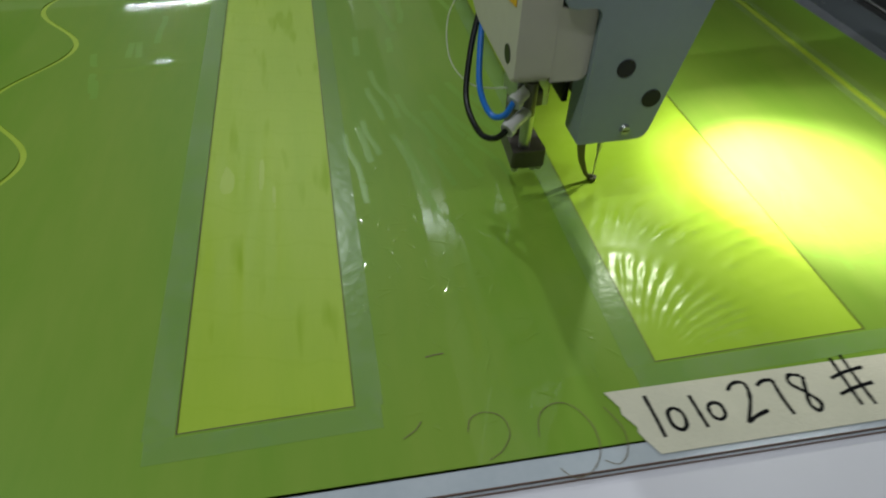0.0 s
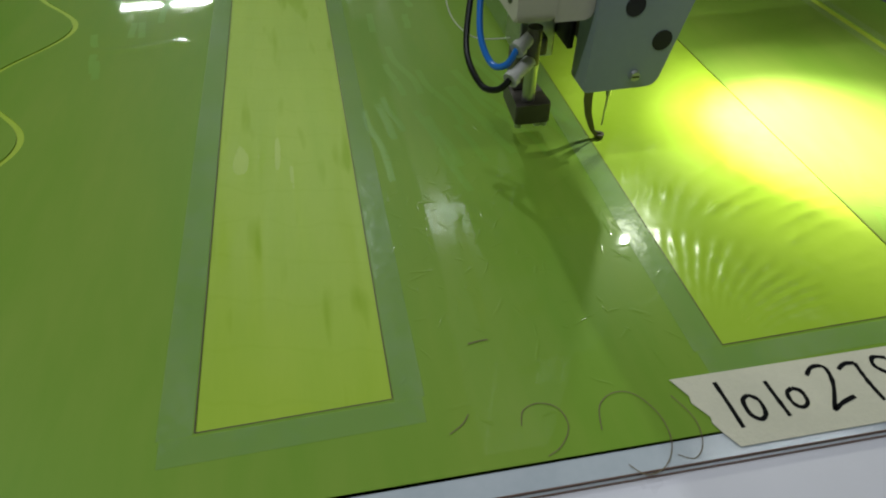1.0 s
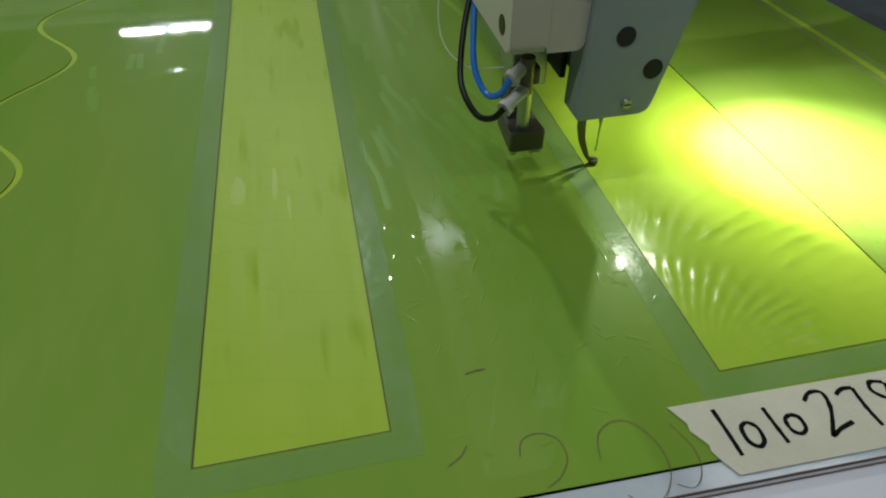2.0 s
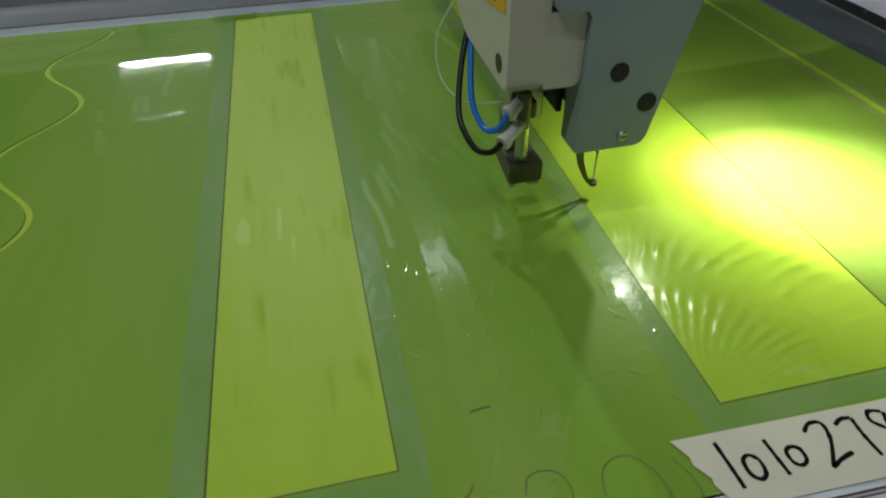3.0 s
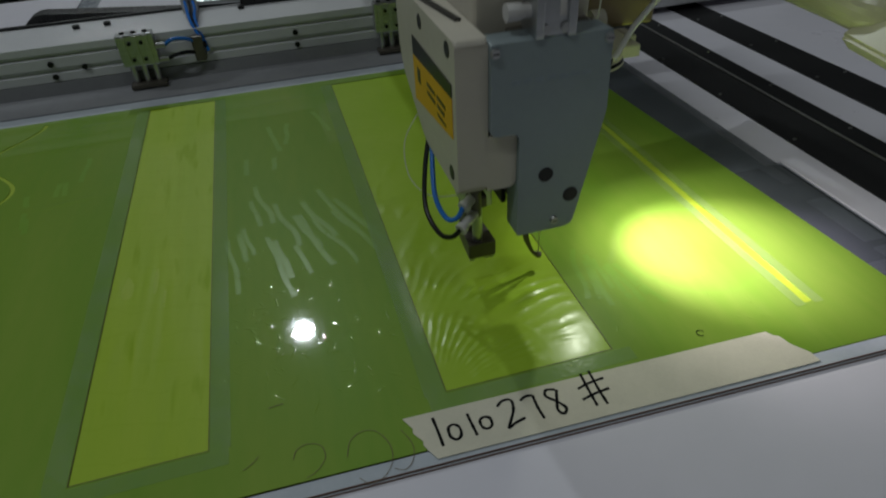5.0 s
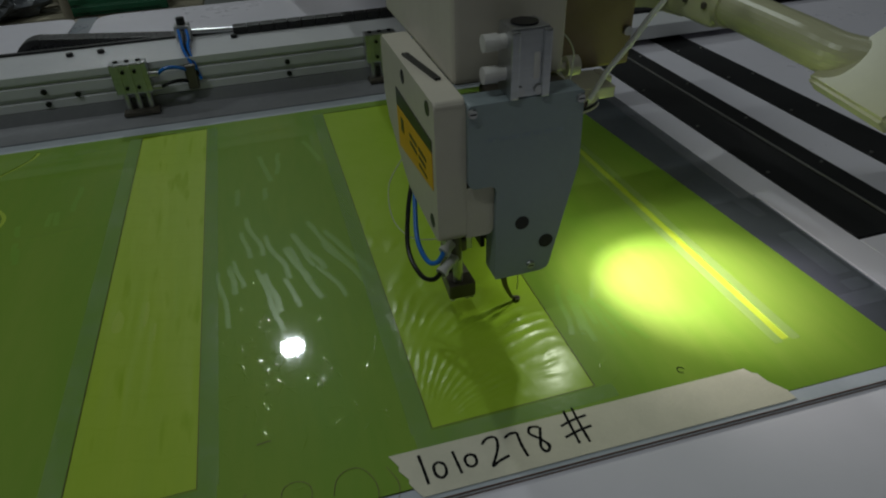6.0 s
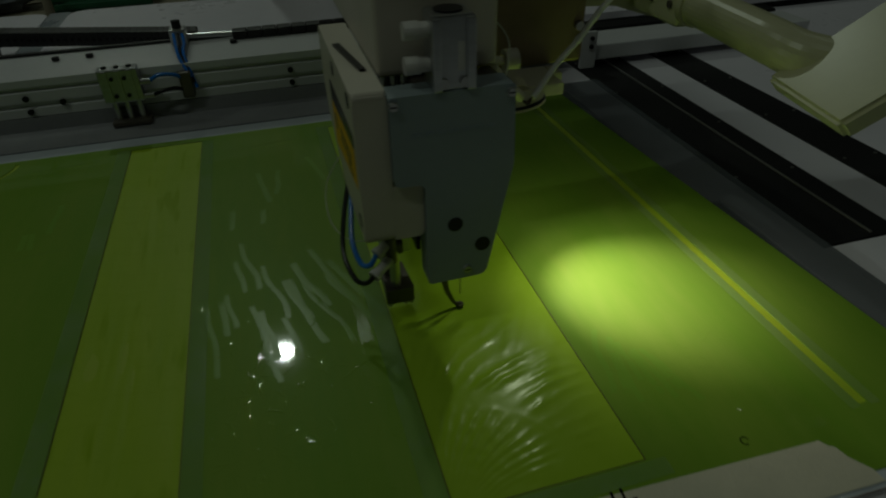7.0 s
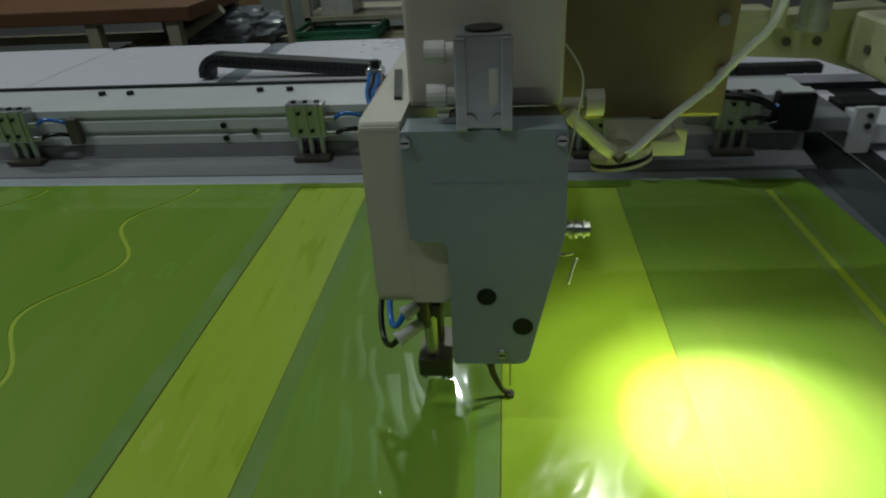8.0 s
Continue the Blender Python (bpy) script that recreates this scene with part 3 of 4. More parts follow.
    part("film", wrinkled(O2[0] + .0005, O2[1] - .0005, O2[2] + .0005, O2[3] - .0005, 0.0022, fan, -0.0007), "film", t, "creased glossy film over fabric", smooth=True)
    # dark cut lines round the openings
    for r in (S1, O2):
        for a, b in (((r[0], r[2]), (r[0], r[3])), ((r[1], r[2]), (r[1], r[3])), ((r[0], r[2]), (r[1], r[2])), ((r[0], r[3]), (r[1], r[3]))):
            part("cut_edge", stroke(bmesh.new(), [a, ((a[0] + b[0]) / 2, (a[1] + b[1]) / 2), b], 0.0009, 0.0002), "sheet_edge", t)
        # translucent tape round the cuts
        for b in ((r[0] - 0.022, r[0] - 0.001, r[2] - 0.002, r[3]), (r[1] + 0.001, r[1] + 0.020, r[2] - 0.002, r[3]), (r[0] - 0.020, r[1] + 0.018, r[2] - 0.020, r[2] - 0.0025)):
            if b[0] > 0.5:
                continue
            part("edge_tape", boxed(b[0], b[1], b[2], b[3], 0.0003, 0.0006), "border", t, "translucent grey edge tape")
    # long soft ripples where the film has lifted off the sheet
    rng = random.Random(7)
    ridges = [(0.148 + 0.0105 * k + rng.uniform(-0.003, 0.003), 0.34 + rng.uniform(-0.09, 0.08), rng.uniform(0.06, 0.15), rng.uniform(0.0030, 0.0045), 0.10 + 0.018 * k) for k in range(17)]
    ridges += [(-0.10 + rng.uniform(-0.06, 0.06), rng.uniform(0.45, 0.62), rng.uniform(0.04, 0.09), 0.004, rng.uniform(-0.1, 0.2)) for k in range(6)]
    ridges += [(0.549 + 0.0085 * k, 0.115 - 0.004 * k + rng.uniform(-0.01, 0.01), rng.uniform(0.05, 0.10), 0.0034, -0.25 + 0.07 * k) for k in range(8)]
    ridges += [(0.160 + rng.uniform(0, 0.16), rng.uniform(0.52, 0.70), rng.uniform(0.04, 0.10), 0.004, rng.uniform(-0.1, 0.3)) for k in range(6)]
    for x, y, length, width, lean in ridges:
        part("film_ripple", ridge(x, y, length, width, lean, width * rng.uniform(0.008, 0.019), rng.uniform(0, 9)), "ripple", t, smooth=True)
    # short fine scratches of the film, on the panel between the openings and near its front
    bm = bmesh.new()
    for k in range(190):
        x, y = rng.uniform(0.125, 0.338), rng.gauss(0.13, 0.10)
        if FRONT < y < 0.5:
            ridge(x, y, rng.uniform(0.005, 0.020), rng.uniform(0.0008, 0.0016), rng.uniform(0, math.pi), rng.uniform(0.00012, 0.00030), rng.uniform(0, 9), bm, 8)
    for k in range(70):
        ridge(rng.uniform(0.545, 0.72), rng.uniform(-0.02, 0.14), rng.uniform(0.005, 0.016), rng.uniform(0.0008, 0.0014), rng.uniform(0, math.pi), rng.uniform(0.00010, 0.00025), rng.uniform(0, 9), bm, 8)
    tagged(part("film_scratch_field", bm, "sheet", t, smooth=True), kind="stuff")
    for x0, x1, y in ((-1.12, -0.55, 0.792), (-0.45, -0.265, 0.790), (-0.165, -0.03, 0.792), (-1.12, -0.54, 0.52), (-0.455, -0.265, 0.521), (-0.165, -0.03, 0.519), (0.145, 0.32, 0.775)):
        part("film_fold", ridge((x0 + x1) / 2, y, x1 - x0, 0.010, math.pi / 2 + 0.01, 0.0007, y), "sheet", t, smooth=True)
    for d in (-0.017, 0.0058):
        bm = strip(bmesh.new(), shift(line, d), shift(line, d + 0.0112), SLOT0 - 0.004, SLOT1, 0.0003, 0.0006)
        part("edge_tape", bm, "slot_tape", t, "milky tape along the slot")
    return t


TEMPLATE = template()


def number_tape():
    t = thing("masking_tape", "cream masking tape with a handwritten number, stuck on the template", "tape")
    slope = lambda x: -0.072 - 0.024 * (x - 0.30)
    x0, x1 = 0.297, 0.700
    top = [(x0 + (x1 - x0 - 0.012) * i / 30, slope(x0 + (x1 - x0) * i / 30) + 0.0505) for i in range(31)]
    right = [(0.692, slope(.69) + 0.043), (0.697, slope(.69) + 0.040), (0.700, slope(.7) + 0.028), (0.711, slope(.71) + 0.012), (0.712, slope(.71))]
    bottom = [(0.712 - (0.712 - 0.318) * i / 30, slope(0.712 - (0.712 - 0.318) * i / 30) - 0.0005) for i in range(1, 31)]
    left = [(0.312, slope(.31) + 0.010), (0.309, slope(.31) + 0.017), (0.310, slope(.31) + 0.021), (0.303, slope(.3) + 0.032), (0.304, slope(.3) + 0.037)]
    part("strip", prism(top + right + bottom + left, 0.0008, 0.0012, "z"), "masking", t)
    chars = [
        [[(0.25, 1.0), (0.32, 0.5), (0.36, 0.0)]],
        [[(0.45, 0.78), (0.15, 0.66), (0.12, 0.3), (0.4, 0.12), (0.7, 0.25), (0.74, 0.6), (0.45, 0.78)]],
        [[(0.30, 0.95), (0.36, 0.5), (0.44, 0.02)]],
        [[(0.45, 0.74), (0.16, 0.62), (0.14, 0.28), (0.4, 0.12), (0.7, 0.25), (0.72, 0.6), (0.45, 0.74)]],
        [[(0.02, 0.82), (0.35, 0.98), (0.72, 0.92), (0.62, 0.55), (0.10, 0.02)], [(0.10, 0.02), (0.5, 0.14), (0.98, 0.22)]],
        [[(0.05, 0.88), (0.4, 0.98), (0.78, 0.96)], [(0.78, 0.96), (0.74, 0.5), (0.80, 0.06)]],
        [[(0.80, 0.92), (0.35, 0.98), (0.18, 0.78), (0.55, 0.52), (0.86, 0.22), (0.62, 0.04), (0.42, 0.22), (0.62, 0.55), (0.86, 0.90)]],
        [[(0.05, 0.62), (0.5, 0.70), (1.05, 0.74)], [(0.0, 0.30), (0.5, 0.38), (1.02, 0.42)], [(0.40, 1.02), (0.36, 0.5), (0.34, 0.05)], [(0.72, 1.05), (0.68, 0.5), (0.68, 0.02)]],
    ]
    spots = [(0.321, -0.062, 0.014, 0.033), (0.333, -0.062, 0.017, 0.026), (0.353, -0.061, 0.013, 0.028), (0.3635, -0.059, 0.017, 0.022),
             (0.386, -0.063, 0.022, 0.033), (0.409, -0.064, 0.019, 0.032), (0.432, -0.064, 0.019, 0.033), (0.467, -0.066, 0.030, 0.042)]
    for (x, y, w, h), c in zip(spots, chars):
        bm = bmesh.new()
        for k in c:
            stroke(bm, [(x + px * w, y + py * h) for px, py in k], 0.0034, 0.0014)
        part("digit", bm, "ink", t, "black marker stroke")
    for k in ([(0.164, -0.020), (0.159, -0.026), (0.150, -0.031)], [(0.194, -0.034), (0.198, -0.024), (0.209, -0.021), (0.220, -0.027), (0.222, -0.040), (0.214, -0.051), (0.204, -0.056)],
              [(0.241, -0.046), (0.246, -0.030), (0.258, -0.023), (0.271, -0.027), (0.280, -0.044), (0.279, -0.062), (0.269, -0.075), (0.256, -0.078), (0.248, -0.070)], [(0.293, -0.032), (0.300, -0.050), (0.297, -0.066), (0.288, -0.074), (0.279, -0.070)]):
        part("pencil_digit", stroke(bmesh.new(), k, 0.0007, 0.0007), "pencil", TEMPLATE, "faint brown pencil stroke")
    bm = bmesh.new()
    stroke(bm, [(0.176, 0.032), (0.184, 0.033), (0.190, 0.033)], 0.0011, 0.0007)
    part("pen_mark", bm, "pencil", TEMPLATE)
    bm = bmesh.new()
    stroke(bm, [(0.624 + 0.004 * math.cos(a), -0.011 + 0.004 * math.sin(a)) for a in (i * 0.63 for i in range(9))], 0.0011, 0.0007)
    part("ring_mark", bm, "ink", TEMPLATE)
    t.parent = None
    return t


TAPE = number_tape()


def clamp_bar():
    t = thing("clamp_bar", "aluminium clamp bar with pneumatic clamps behind the template", "machine part")
    part("skirt", prism([(0.884, -0.003), (0.884, 0.001), (0.950, 0.010), (0.956, 0.034), (0.975, 0.034), (0.975, -0.003)], -1.6, 0.86, "x"), "grey_skirt", t, "grey steel skirt plate")
    part("rail", prism([(0.958, 0.035), (0.958, 0.050), (0.964, 0.052), (0.964, 0.060), (0.958, 0.062), (0.958, 0.080), (0.964, 0.082), (0.964, 0.088), (0.958, 0.090), (0.958, 0.103), (1.12, 0.105), (1.12, 0.035)], -1.6, 0.86, "x"), "white_metal", t, "white grooved aluminium rail")
    part("track", boxed(-1.6, 0.86, 1.098, 1.108, 0.1055, 0.110), "black", t, "black guide track")
    for cx in (-0.576, -0.006, 0.50, 0.735):
        c = part("clamp", boxed(cx - 0.034, cx + 0.034, 0.928, 0.957, 0.052, 0.114, 0.003), "alu", t, "aluminium pneumatic clamp")
        for dx in (-0.021, 0.0, 0.021):
            part("piston", rods(((cx + dx, 0.942, 0.016), (cx + dx, 0.942, 0.052), 0.006), n=14), "steel", c)
            part("bolt", rods(((cx + dx, 0.942, 0.114), (cx + dx, 0.942, 0.117), 0.0045), n=12), "rubber", c)
            part("rib", boxed(cx + dx - 0.0045, cx + dx + 0.0045, 0.9255, 0.9285, 0.054, 0.112, 0.001), "alu", c)
            for bz in (0.066, 0.098):
                part("bolt", rods(((cx + dx * 0.52, 0.9256, bz), (cx + dx * 0.52, 0.9240, bz), 0.0036), n=12), "rubber", c) if dx else None
        part("jaw", boxed(cx - 0.033, cx + 0.036, 0.922, 0.950, 0.0088, 0.0172, 0.002), "dark_steel", c, "dark steel clamp jaw")
        part("fitting", rods(((cx + 0.034, 0.935, 0.085), (cx + 0.052, 0.935, 0.085), 0.006), ((cx + 0.034, 0.935, 0.058), (cx + 0.052, 0.935, 0.058), 0.006), n=14), "steel", c, "brass hose fittings")
        part("hose", tube([(cx + 0.050, 0.935, 0.085), (cx + 0.070, 0.930, 0.096), (cx + 0.095, 0.938, 0.090), (cx + 0.112, 0.950, 0.075)], 0.0035), "blue", c, "blue air hose")
        part("hose", tube([(cx + 0.050, 0.935, 0.058), (cx + 0.068, 0.928, 0.066), (cx + 0.092, 0.936, 0.066), (cx + 0.112, 0.952, 0.052)], 0.0035), "rubber", c, "black air hose")
        part("valve", boxed(cx + 0.100, cx + 0.122, 0.940, 0.957, 0.042, 0.092, 0.004), "dark_steel", c, "dark air valve")
    for bx, bz in ((-0.173, 0.045), (-0.173, 0.070), (-0.115, 0.058), (0.30, 0.045), (0.30, 0.070), (-0.72, 0.045), (-0.72, 0.07)):
        part("bolt", rods(((bx, 0.957, bz), (bx, 0.953, bz), 0.0055), n=14), "rubber", t, "black socket bolt")
    for bx in (-0.46, -0.40, -0.13, -0.07, 0.2):
        part("bolt", rods(((bx, 1.055, 0.105), (bx, 1.055, 0.111), 0.007), n=14), "rubber", t, "black socket bolt")
    # cable connector at the end of the drag chain
    k = part("connector", boxed(0.080, 0.112, 1.070, 1.105, 0.104, 0.136, 0.003), "alu", t, "hose connector block")
    for i, (dx, mt) in enumerate(((0.0, "blue"), (0.008, "rubber"), (0.016, "blue"))):
        part("hose", tube([(0.088 + dx, 1.075, 0.128), (0.092 + dx, 1.04, 0.126 - 0.004 * i), (0.100 + dx * 0.6, 0.975, 0.112), (0.116 + dx * 0.4, 0.945, 0.080 - 0.01 * i)], 0.0032), mt, k)
    for i in range(24):
        x = 0.20 + i * 0.030
        part("chain_link", boxed(x, x + 0.0295, 1.07, 1.10, 0.1052, 0.122, 0.003), "black", t, "black drag chain link")
    part("cap", rods(((0.096, 1.088, 0.136), (0.096, 1.088, 0.150), 0.009), n=14), "rubber", k)
    part("pipe", rods(((0.112, 1.088, 0.118), (0.20, 1.088, 0.114), 0.005), n=12), "alu", k)
    # end carriage over the belt channels
    e = part("end_bracket", prism(rounded([(0.932, 0.0), (0.968, 0.0), (0.968, 0.080), (0.932, 0.080)], 0.003), 0.950, 0.958, "y", 0.001), "white_metal", t, "white end bracket")
    for z in (0.066, 0.048):
        part("bolt", rods(((0.955, 0.950, z), (0.955, 0.946, z), 0.005), n=14), "rubber", e)
    part("end_beam", boxed(0.97, 1.55, 0.960, 1.06, 0.012, 0.046, 0.003), "white_metal", t, "white end beam")
    part("end_beam_belt", boxed(0.97, 1.55, 1.08, 1.13, 0.012, 0.046, 0.003), "black", t)
    part("rail_end", boxed(0.861, 0.931, 0.958, 1.10, 0.035, 0.062, 0.003), "grey_skirt", t)
    mo = part("motor", boxed(0.795, 0.855, 0.925, 0.957, 0.050, 0.112, 0.006), "rubber", t, "black drive motor")
    part("motor_cap", boxed(0.800, 0.850, 0.930, 0.957, 0.1125, 0.116, 0.001), "white_metal", mo)
    part("motor_cable", tube([(0.795, 0.935, 0.085), (0.76, 0.925, 0.105), (0.70, 0.93, 0.112), (0.64, 0.95, 0.106)], 0.006), "rubber", mo, "black motor cable")
    part("motor_cable", tube([(0.795, 0.940, 0.065), (0.765, 0.925, 0.075), (0.735, 0.93, 0.070)], 0.004), "rubber", mo)
    return t


BAR = clamp_bar()


# ---- sewing machine: a fixed arm, and a head that slides up and down on it ----
def machine_arm():
    t = thing("sewing_machine", "beige industrial sewing machine with a grey-blue head", "sewing machine")
    part("column", boxed(-0.0765, 0.0375, 0.0, 0.30, 0.2868, 0.62, 0.006, 3), "beige", t, "beige front column")
    part("arm_beam", boxed(-0.074, 0.036, 0.295, 1.56, 0.2915, 0.56, 0.010, 3), "beige", t, "long beige arm beam")
    part("post", boxed(-0.14, 0.1, 1.54, 1.80, FLOOR_Z, 0.56, 0.01), "beige", t)
    part("motor_box", boxed(0.0385, 0.200, 0.140, 0.29, 0.229, 0.46, 0.004, 2), "bronze", t, "brownish bronze motor box")
    for x, z in ((0.186, 0.318), (0.192, 0.272)):
        part("screw", rods(((x, 0.140, z), (x, 0.135, z), 0.0055), n=16), "steel", t)
    part("tension_knob", rods(((0.037, 0.036, 0.278), (0.058, 0.036, 0.278), 0.0045), ((0.058, 0.036, 0.278), (0.072, 0.036, 0.278), 0.0105), n=24), "cream", t, "cream tension knob")
    return t


MACHINE = machine_arm()


def sewing_head():
    out = rounded([(-0.077, 0.286), (0.038, 0.286), (0.040, 0.208), (0.014, 0.081), (-0.048, 0.080), (-0.048, 0.199), (-0.077, 0.199)], [0.002, 0.003, 0.004, 0.008, 0.003, 0.006, 0.008])
    t = part("sewing_head", prism(out, -0.047, -0.018, "y", 0.0008), "plate", MACHINE, "grey-blue painted face plate")
    inner = rounded([(-0.047, 0.284), (0.036, 0.284), (0.036, 0.208), (0.018, 0.112), (-0.047, 0.110)], 0.004)
    part("inner_housing", prism(inner, -0.018, 0.010, "y", 0.001), "dark_steel", t, "dark needle bar housing")
    low = rounded([(-0.047, 0.250), (0.036, 0.250), (0.036, 0.150), (-0.047, 0.130)], 0.004)
    part("inner_housing", prism(low, 0.0105, 0.070, "y", 0.001), "beige", t)
    for x, z, r in ((-0.0191, 0.1492, 0.0078), (0.0096, 0.1203, 0.0082)):
        part("hole", rods(((x, -0.0462, z), (x, -0.0475, z), r), n=28), "rubber", t, "black round hole")
    for x, z in ((-0.0069, 0.092), (-0.0734, 0.2787), (0.034, 0.2787)):
        part("screw", rods(((x, -0.047, z), (x, -0.0500, z), 0.0046, 0.0038), n=18), "steel", t)
        part("screw_slot", boxed(x - 0.003, x + 0.003, -0.0505, -0.0499, z - 0.0006, z + 0.0006), "rubber", t)
    for k in range(7):
        x = -0.058 + k * 0.0115
        part("worn_mark", boxed(x, x + 0.0085, -0.0473, -0.0469, 0.2475, 0.2515), "worn", t, "faint worn lettering bar")
    side = rounded([(-0.041, 0.290), (0.190, 0.290), (0.190, 0.200), (0.085, 0.139), (-0.041, 0.139)], [0.006, 0.01, 0.02, 0.02, 0.006])
    part("side_cover", prism(side, -0.108, -0.0775, "x", 0.003), "beige", t, "beige enamelled side cover")
    part("lower_cover", prism(rounded([(-0.0785, 0.139), (-0.0485, 0.139), (-0.0485, 0.198), (-0.0785, 0.198)], [0.001, 0.006, 0.006, 0.001]), -0.0412, 0.06, "y", 0.0015), "beige", t, "beige enamelled lower cover")
    for y, z in ((0.081, 0.274), (-0.018, 0.278), (-0.020, 0.155)):
        part("hole", rods(((-0.1072, y, z), (-0.1086, y, z), 0.0075), n=24), "rubber", t, "black round hole")
    part("warning_label", prism([(0.118, 0.178), (0.118, 0.228), (-0.030, 0.236), (-0.030, 0.196)], -0.1088, -0.1081, "x"), "yellow", t, "yellow warning label")
    part("label_band", prism([(0.118, 0.229), (0.118, 0.250), (-0.030, 0.250), (-0.030, 0.237)], -0.1088, -0.1081, "x"), "rubber", t, "black label band")
    for y0, z0, w, h in ((0.100, 0.205, 0.012, 0.016), (0.060, 0.215, 0.03, 0.004), (0.060, 0.206, 0.03, 0.004), (0.022, 0.216, 0.03, 0.004), (0.022, 0.207, 0.026, 0.004), (0.022, 0.198, 0.03, 0.003)):
        part("print_bar", boxed(-0.1092, -0.1087, y0 - w, y0, z0, z0 + h), "rubber", t)
    part("slide_lever", prism([(-0.103, 0.100), (-0.096, 0.100), (-0.084, 0.015), (-0.090, 0.015)], 0.2895, 0.2925, "z"), "rubber", t, "dark sliding lever")
    # air cylinder on the top
    part("air_cylinder", boxed(-0.0365, -0.0005, -0.046, -0.012, 0.2862, 0.349, 0.002), "alu", t, "aluminium compact air cylinder")
    for x in (-0.0335, -0.0035):
        part("cylinder_flange", boxed(x - 0.004, x + 0.004, -0.0495, -0.040, 0.2862, 0.347, 0.0015), "alu", t)
    part("cylinder_cap", rods(((-0.0185, -0.029, 0.349), (-0.0185, -0.029, 0.3505), 0.0125), n=28), "rubber", t)
    part("sticker", boxed(-0.015, -0.009, -0.0466, -0.0459, 0.303, 0.327), "white_fit", t, "white sticker")
    for x in (-0.028, -0.009):
        part("bolt", rods(((x, -0.0458, 0.293), (x, -0.0485, 0.293), 0.0045), n=16), "steel", t)
    for z in (0.335, 0.306):
        part("speed_fitting", rods(((-0.036, -0.03, z), (-0.0445, -0.03, z), 0.0065), ((-0.0445, -0.03, z), (-0.058, -0.03, z), 0.0078), n=18), "white_fit", t, "white speed fitting")
    # clamp unit under the cover
    part("clamp_body", boxed(-0.084, -0.052, 0.018, 0.058, 0.080, 0.1388, 0.002), "alu", t, "small aluminium clamp body")
    part("clamp_bracket", boxed(-0.0515, -0.0465, -0.010, 0.06, 0.100, 0.1388, 0.001), "rubber", t, "black bracket")
    part("clamp_rod", rods(((-0.0735, 0.008, 0.044), (-0.0735, 0.008, 0.092), 0.0058), n=18), "steel", t)
    part("clamp_arm", boxed(-0.0835, -0.0625, 0.004, 0.020, 0.088, 0.104, 0.003), "dark_steel", t)
    part("clamp_block", prism(rounded([(-0.087, -0.003), (-0.0545, -0.003), (-0.0575, 0.050), (-0.084, 0.050)], 0.003), 0.026, 0.045, "z", 0.0012), "dark_steel", t, "dark steel clamp block")
    part("clamp_stem", boxed(-0.083, -0.066, 0.024, 0.048, 0.045, 0.080, 0.002), "dark_steel", t)
    for x in (-0.082, -0.064, -0.058):
        part("clamp_pad", rods(((x, 0.003, 0.0265), (x, 0.003, 0.0205), 0.0033), n=14), "steel", t)
    for a, b, r in (((-0.101, -0.018, 0.081), (-0.080, -0.004, 0.090), 0.0056), ((-0.095, -0.010, 0.103), (-0.075, 0.002, 0.112), 0.0056)):
        a, b = Vector(a), Vector(b)
        part("push_fitting", rods((a, b, r), (a, a + (b - a) * 0.2, r * 1.25), n=16), "white_fit", t, "white push-in fitting")
    part("fitting_elbow", rods(((-0.078, -0.002, 0.086), (-0.078, -0.002, 0.118), 0.0062), n=16), "dark_steel", t)
    part("air_hose", tube([(-0.104, 0.088, 0.142), (-0.116, 0.066, 0.114), (-0.125, 0.036, 0.082), (-0.119, 0.006, 0.066), (-0.109, -0.012, 0.070), (-0.100, -0.017, 0.082)], 0.0028), "rubber", t, "black air hose")
    part("air_hose", tube([(-0.101, 0.084, 0.142), (-0.108, 0.062, 0.120), (-0.114, 0.032, 0.096), (-0.110, 0.006, 0.084), (-0.102, -0.008, 0.090), (-0.094, -0.009, 0.104)], 0.0028), "blue", t, "blue air hose")
    part("thread_loop", tube([(-0.105, 0.115, 0.165), (-0.128, 0.11, 0.13), (-0.132, 0.08, 0.10), (-0.116, 0.050, 0.088), (-0.088, 0.03, 0.094)], 0.0007, 6), "clear_tube", t, "thin clear tube loop")
    part("thread_tensioner", rods(((0.034, 0.030, 0.168), (0.050, 0.030, 0.168), 0.006), ((0.050, 0.030, 0.168), (0.053, 0.030, 0.168), 0.0085), ((0.0545, 0.030, 0.168), (0.0575, 0.030, 0.168), 0.0085), ((0.0575, 0.030, 0.168), (0.068, 0.030, 0.168), 0.0062), ((0.062, 0.030, 0.168), (0.064, 0.030, 0.168), 0.0078), n=22), "steel", t, "chrome thread tensioner")
    part("thread_guide", tube([(0.034, 0.02, 0.150), (0.048, 0.02, 0.148), (0.054, 0.02, 0.150)], 0.0013, 8), "steel", t)
    part("loose_thread", tube([(0.058, 0.025, 0.142), (0.055, 0.022, 0.134), (0.051, 0.018, 0.118)], 0.0014, 6), "clear_tube", t, "loose lime thread")
    part("thread_tube", tube([(0.040, 0.030, 0.325), (0.052, 0.010, 0.305), (0.048, 0.004, 0.270), (0.040, -0.004, 0.230)], 0.0008, 8), "clear_tube", t, "thin clear thread tube")
    return t


HEAD = sewing_head()


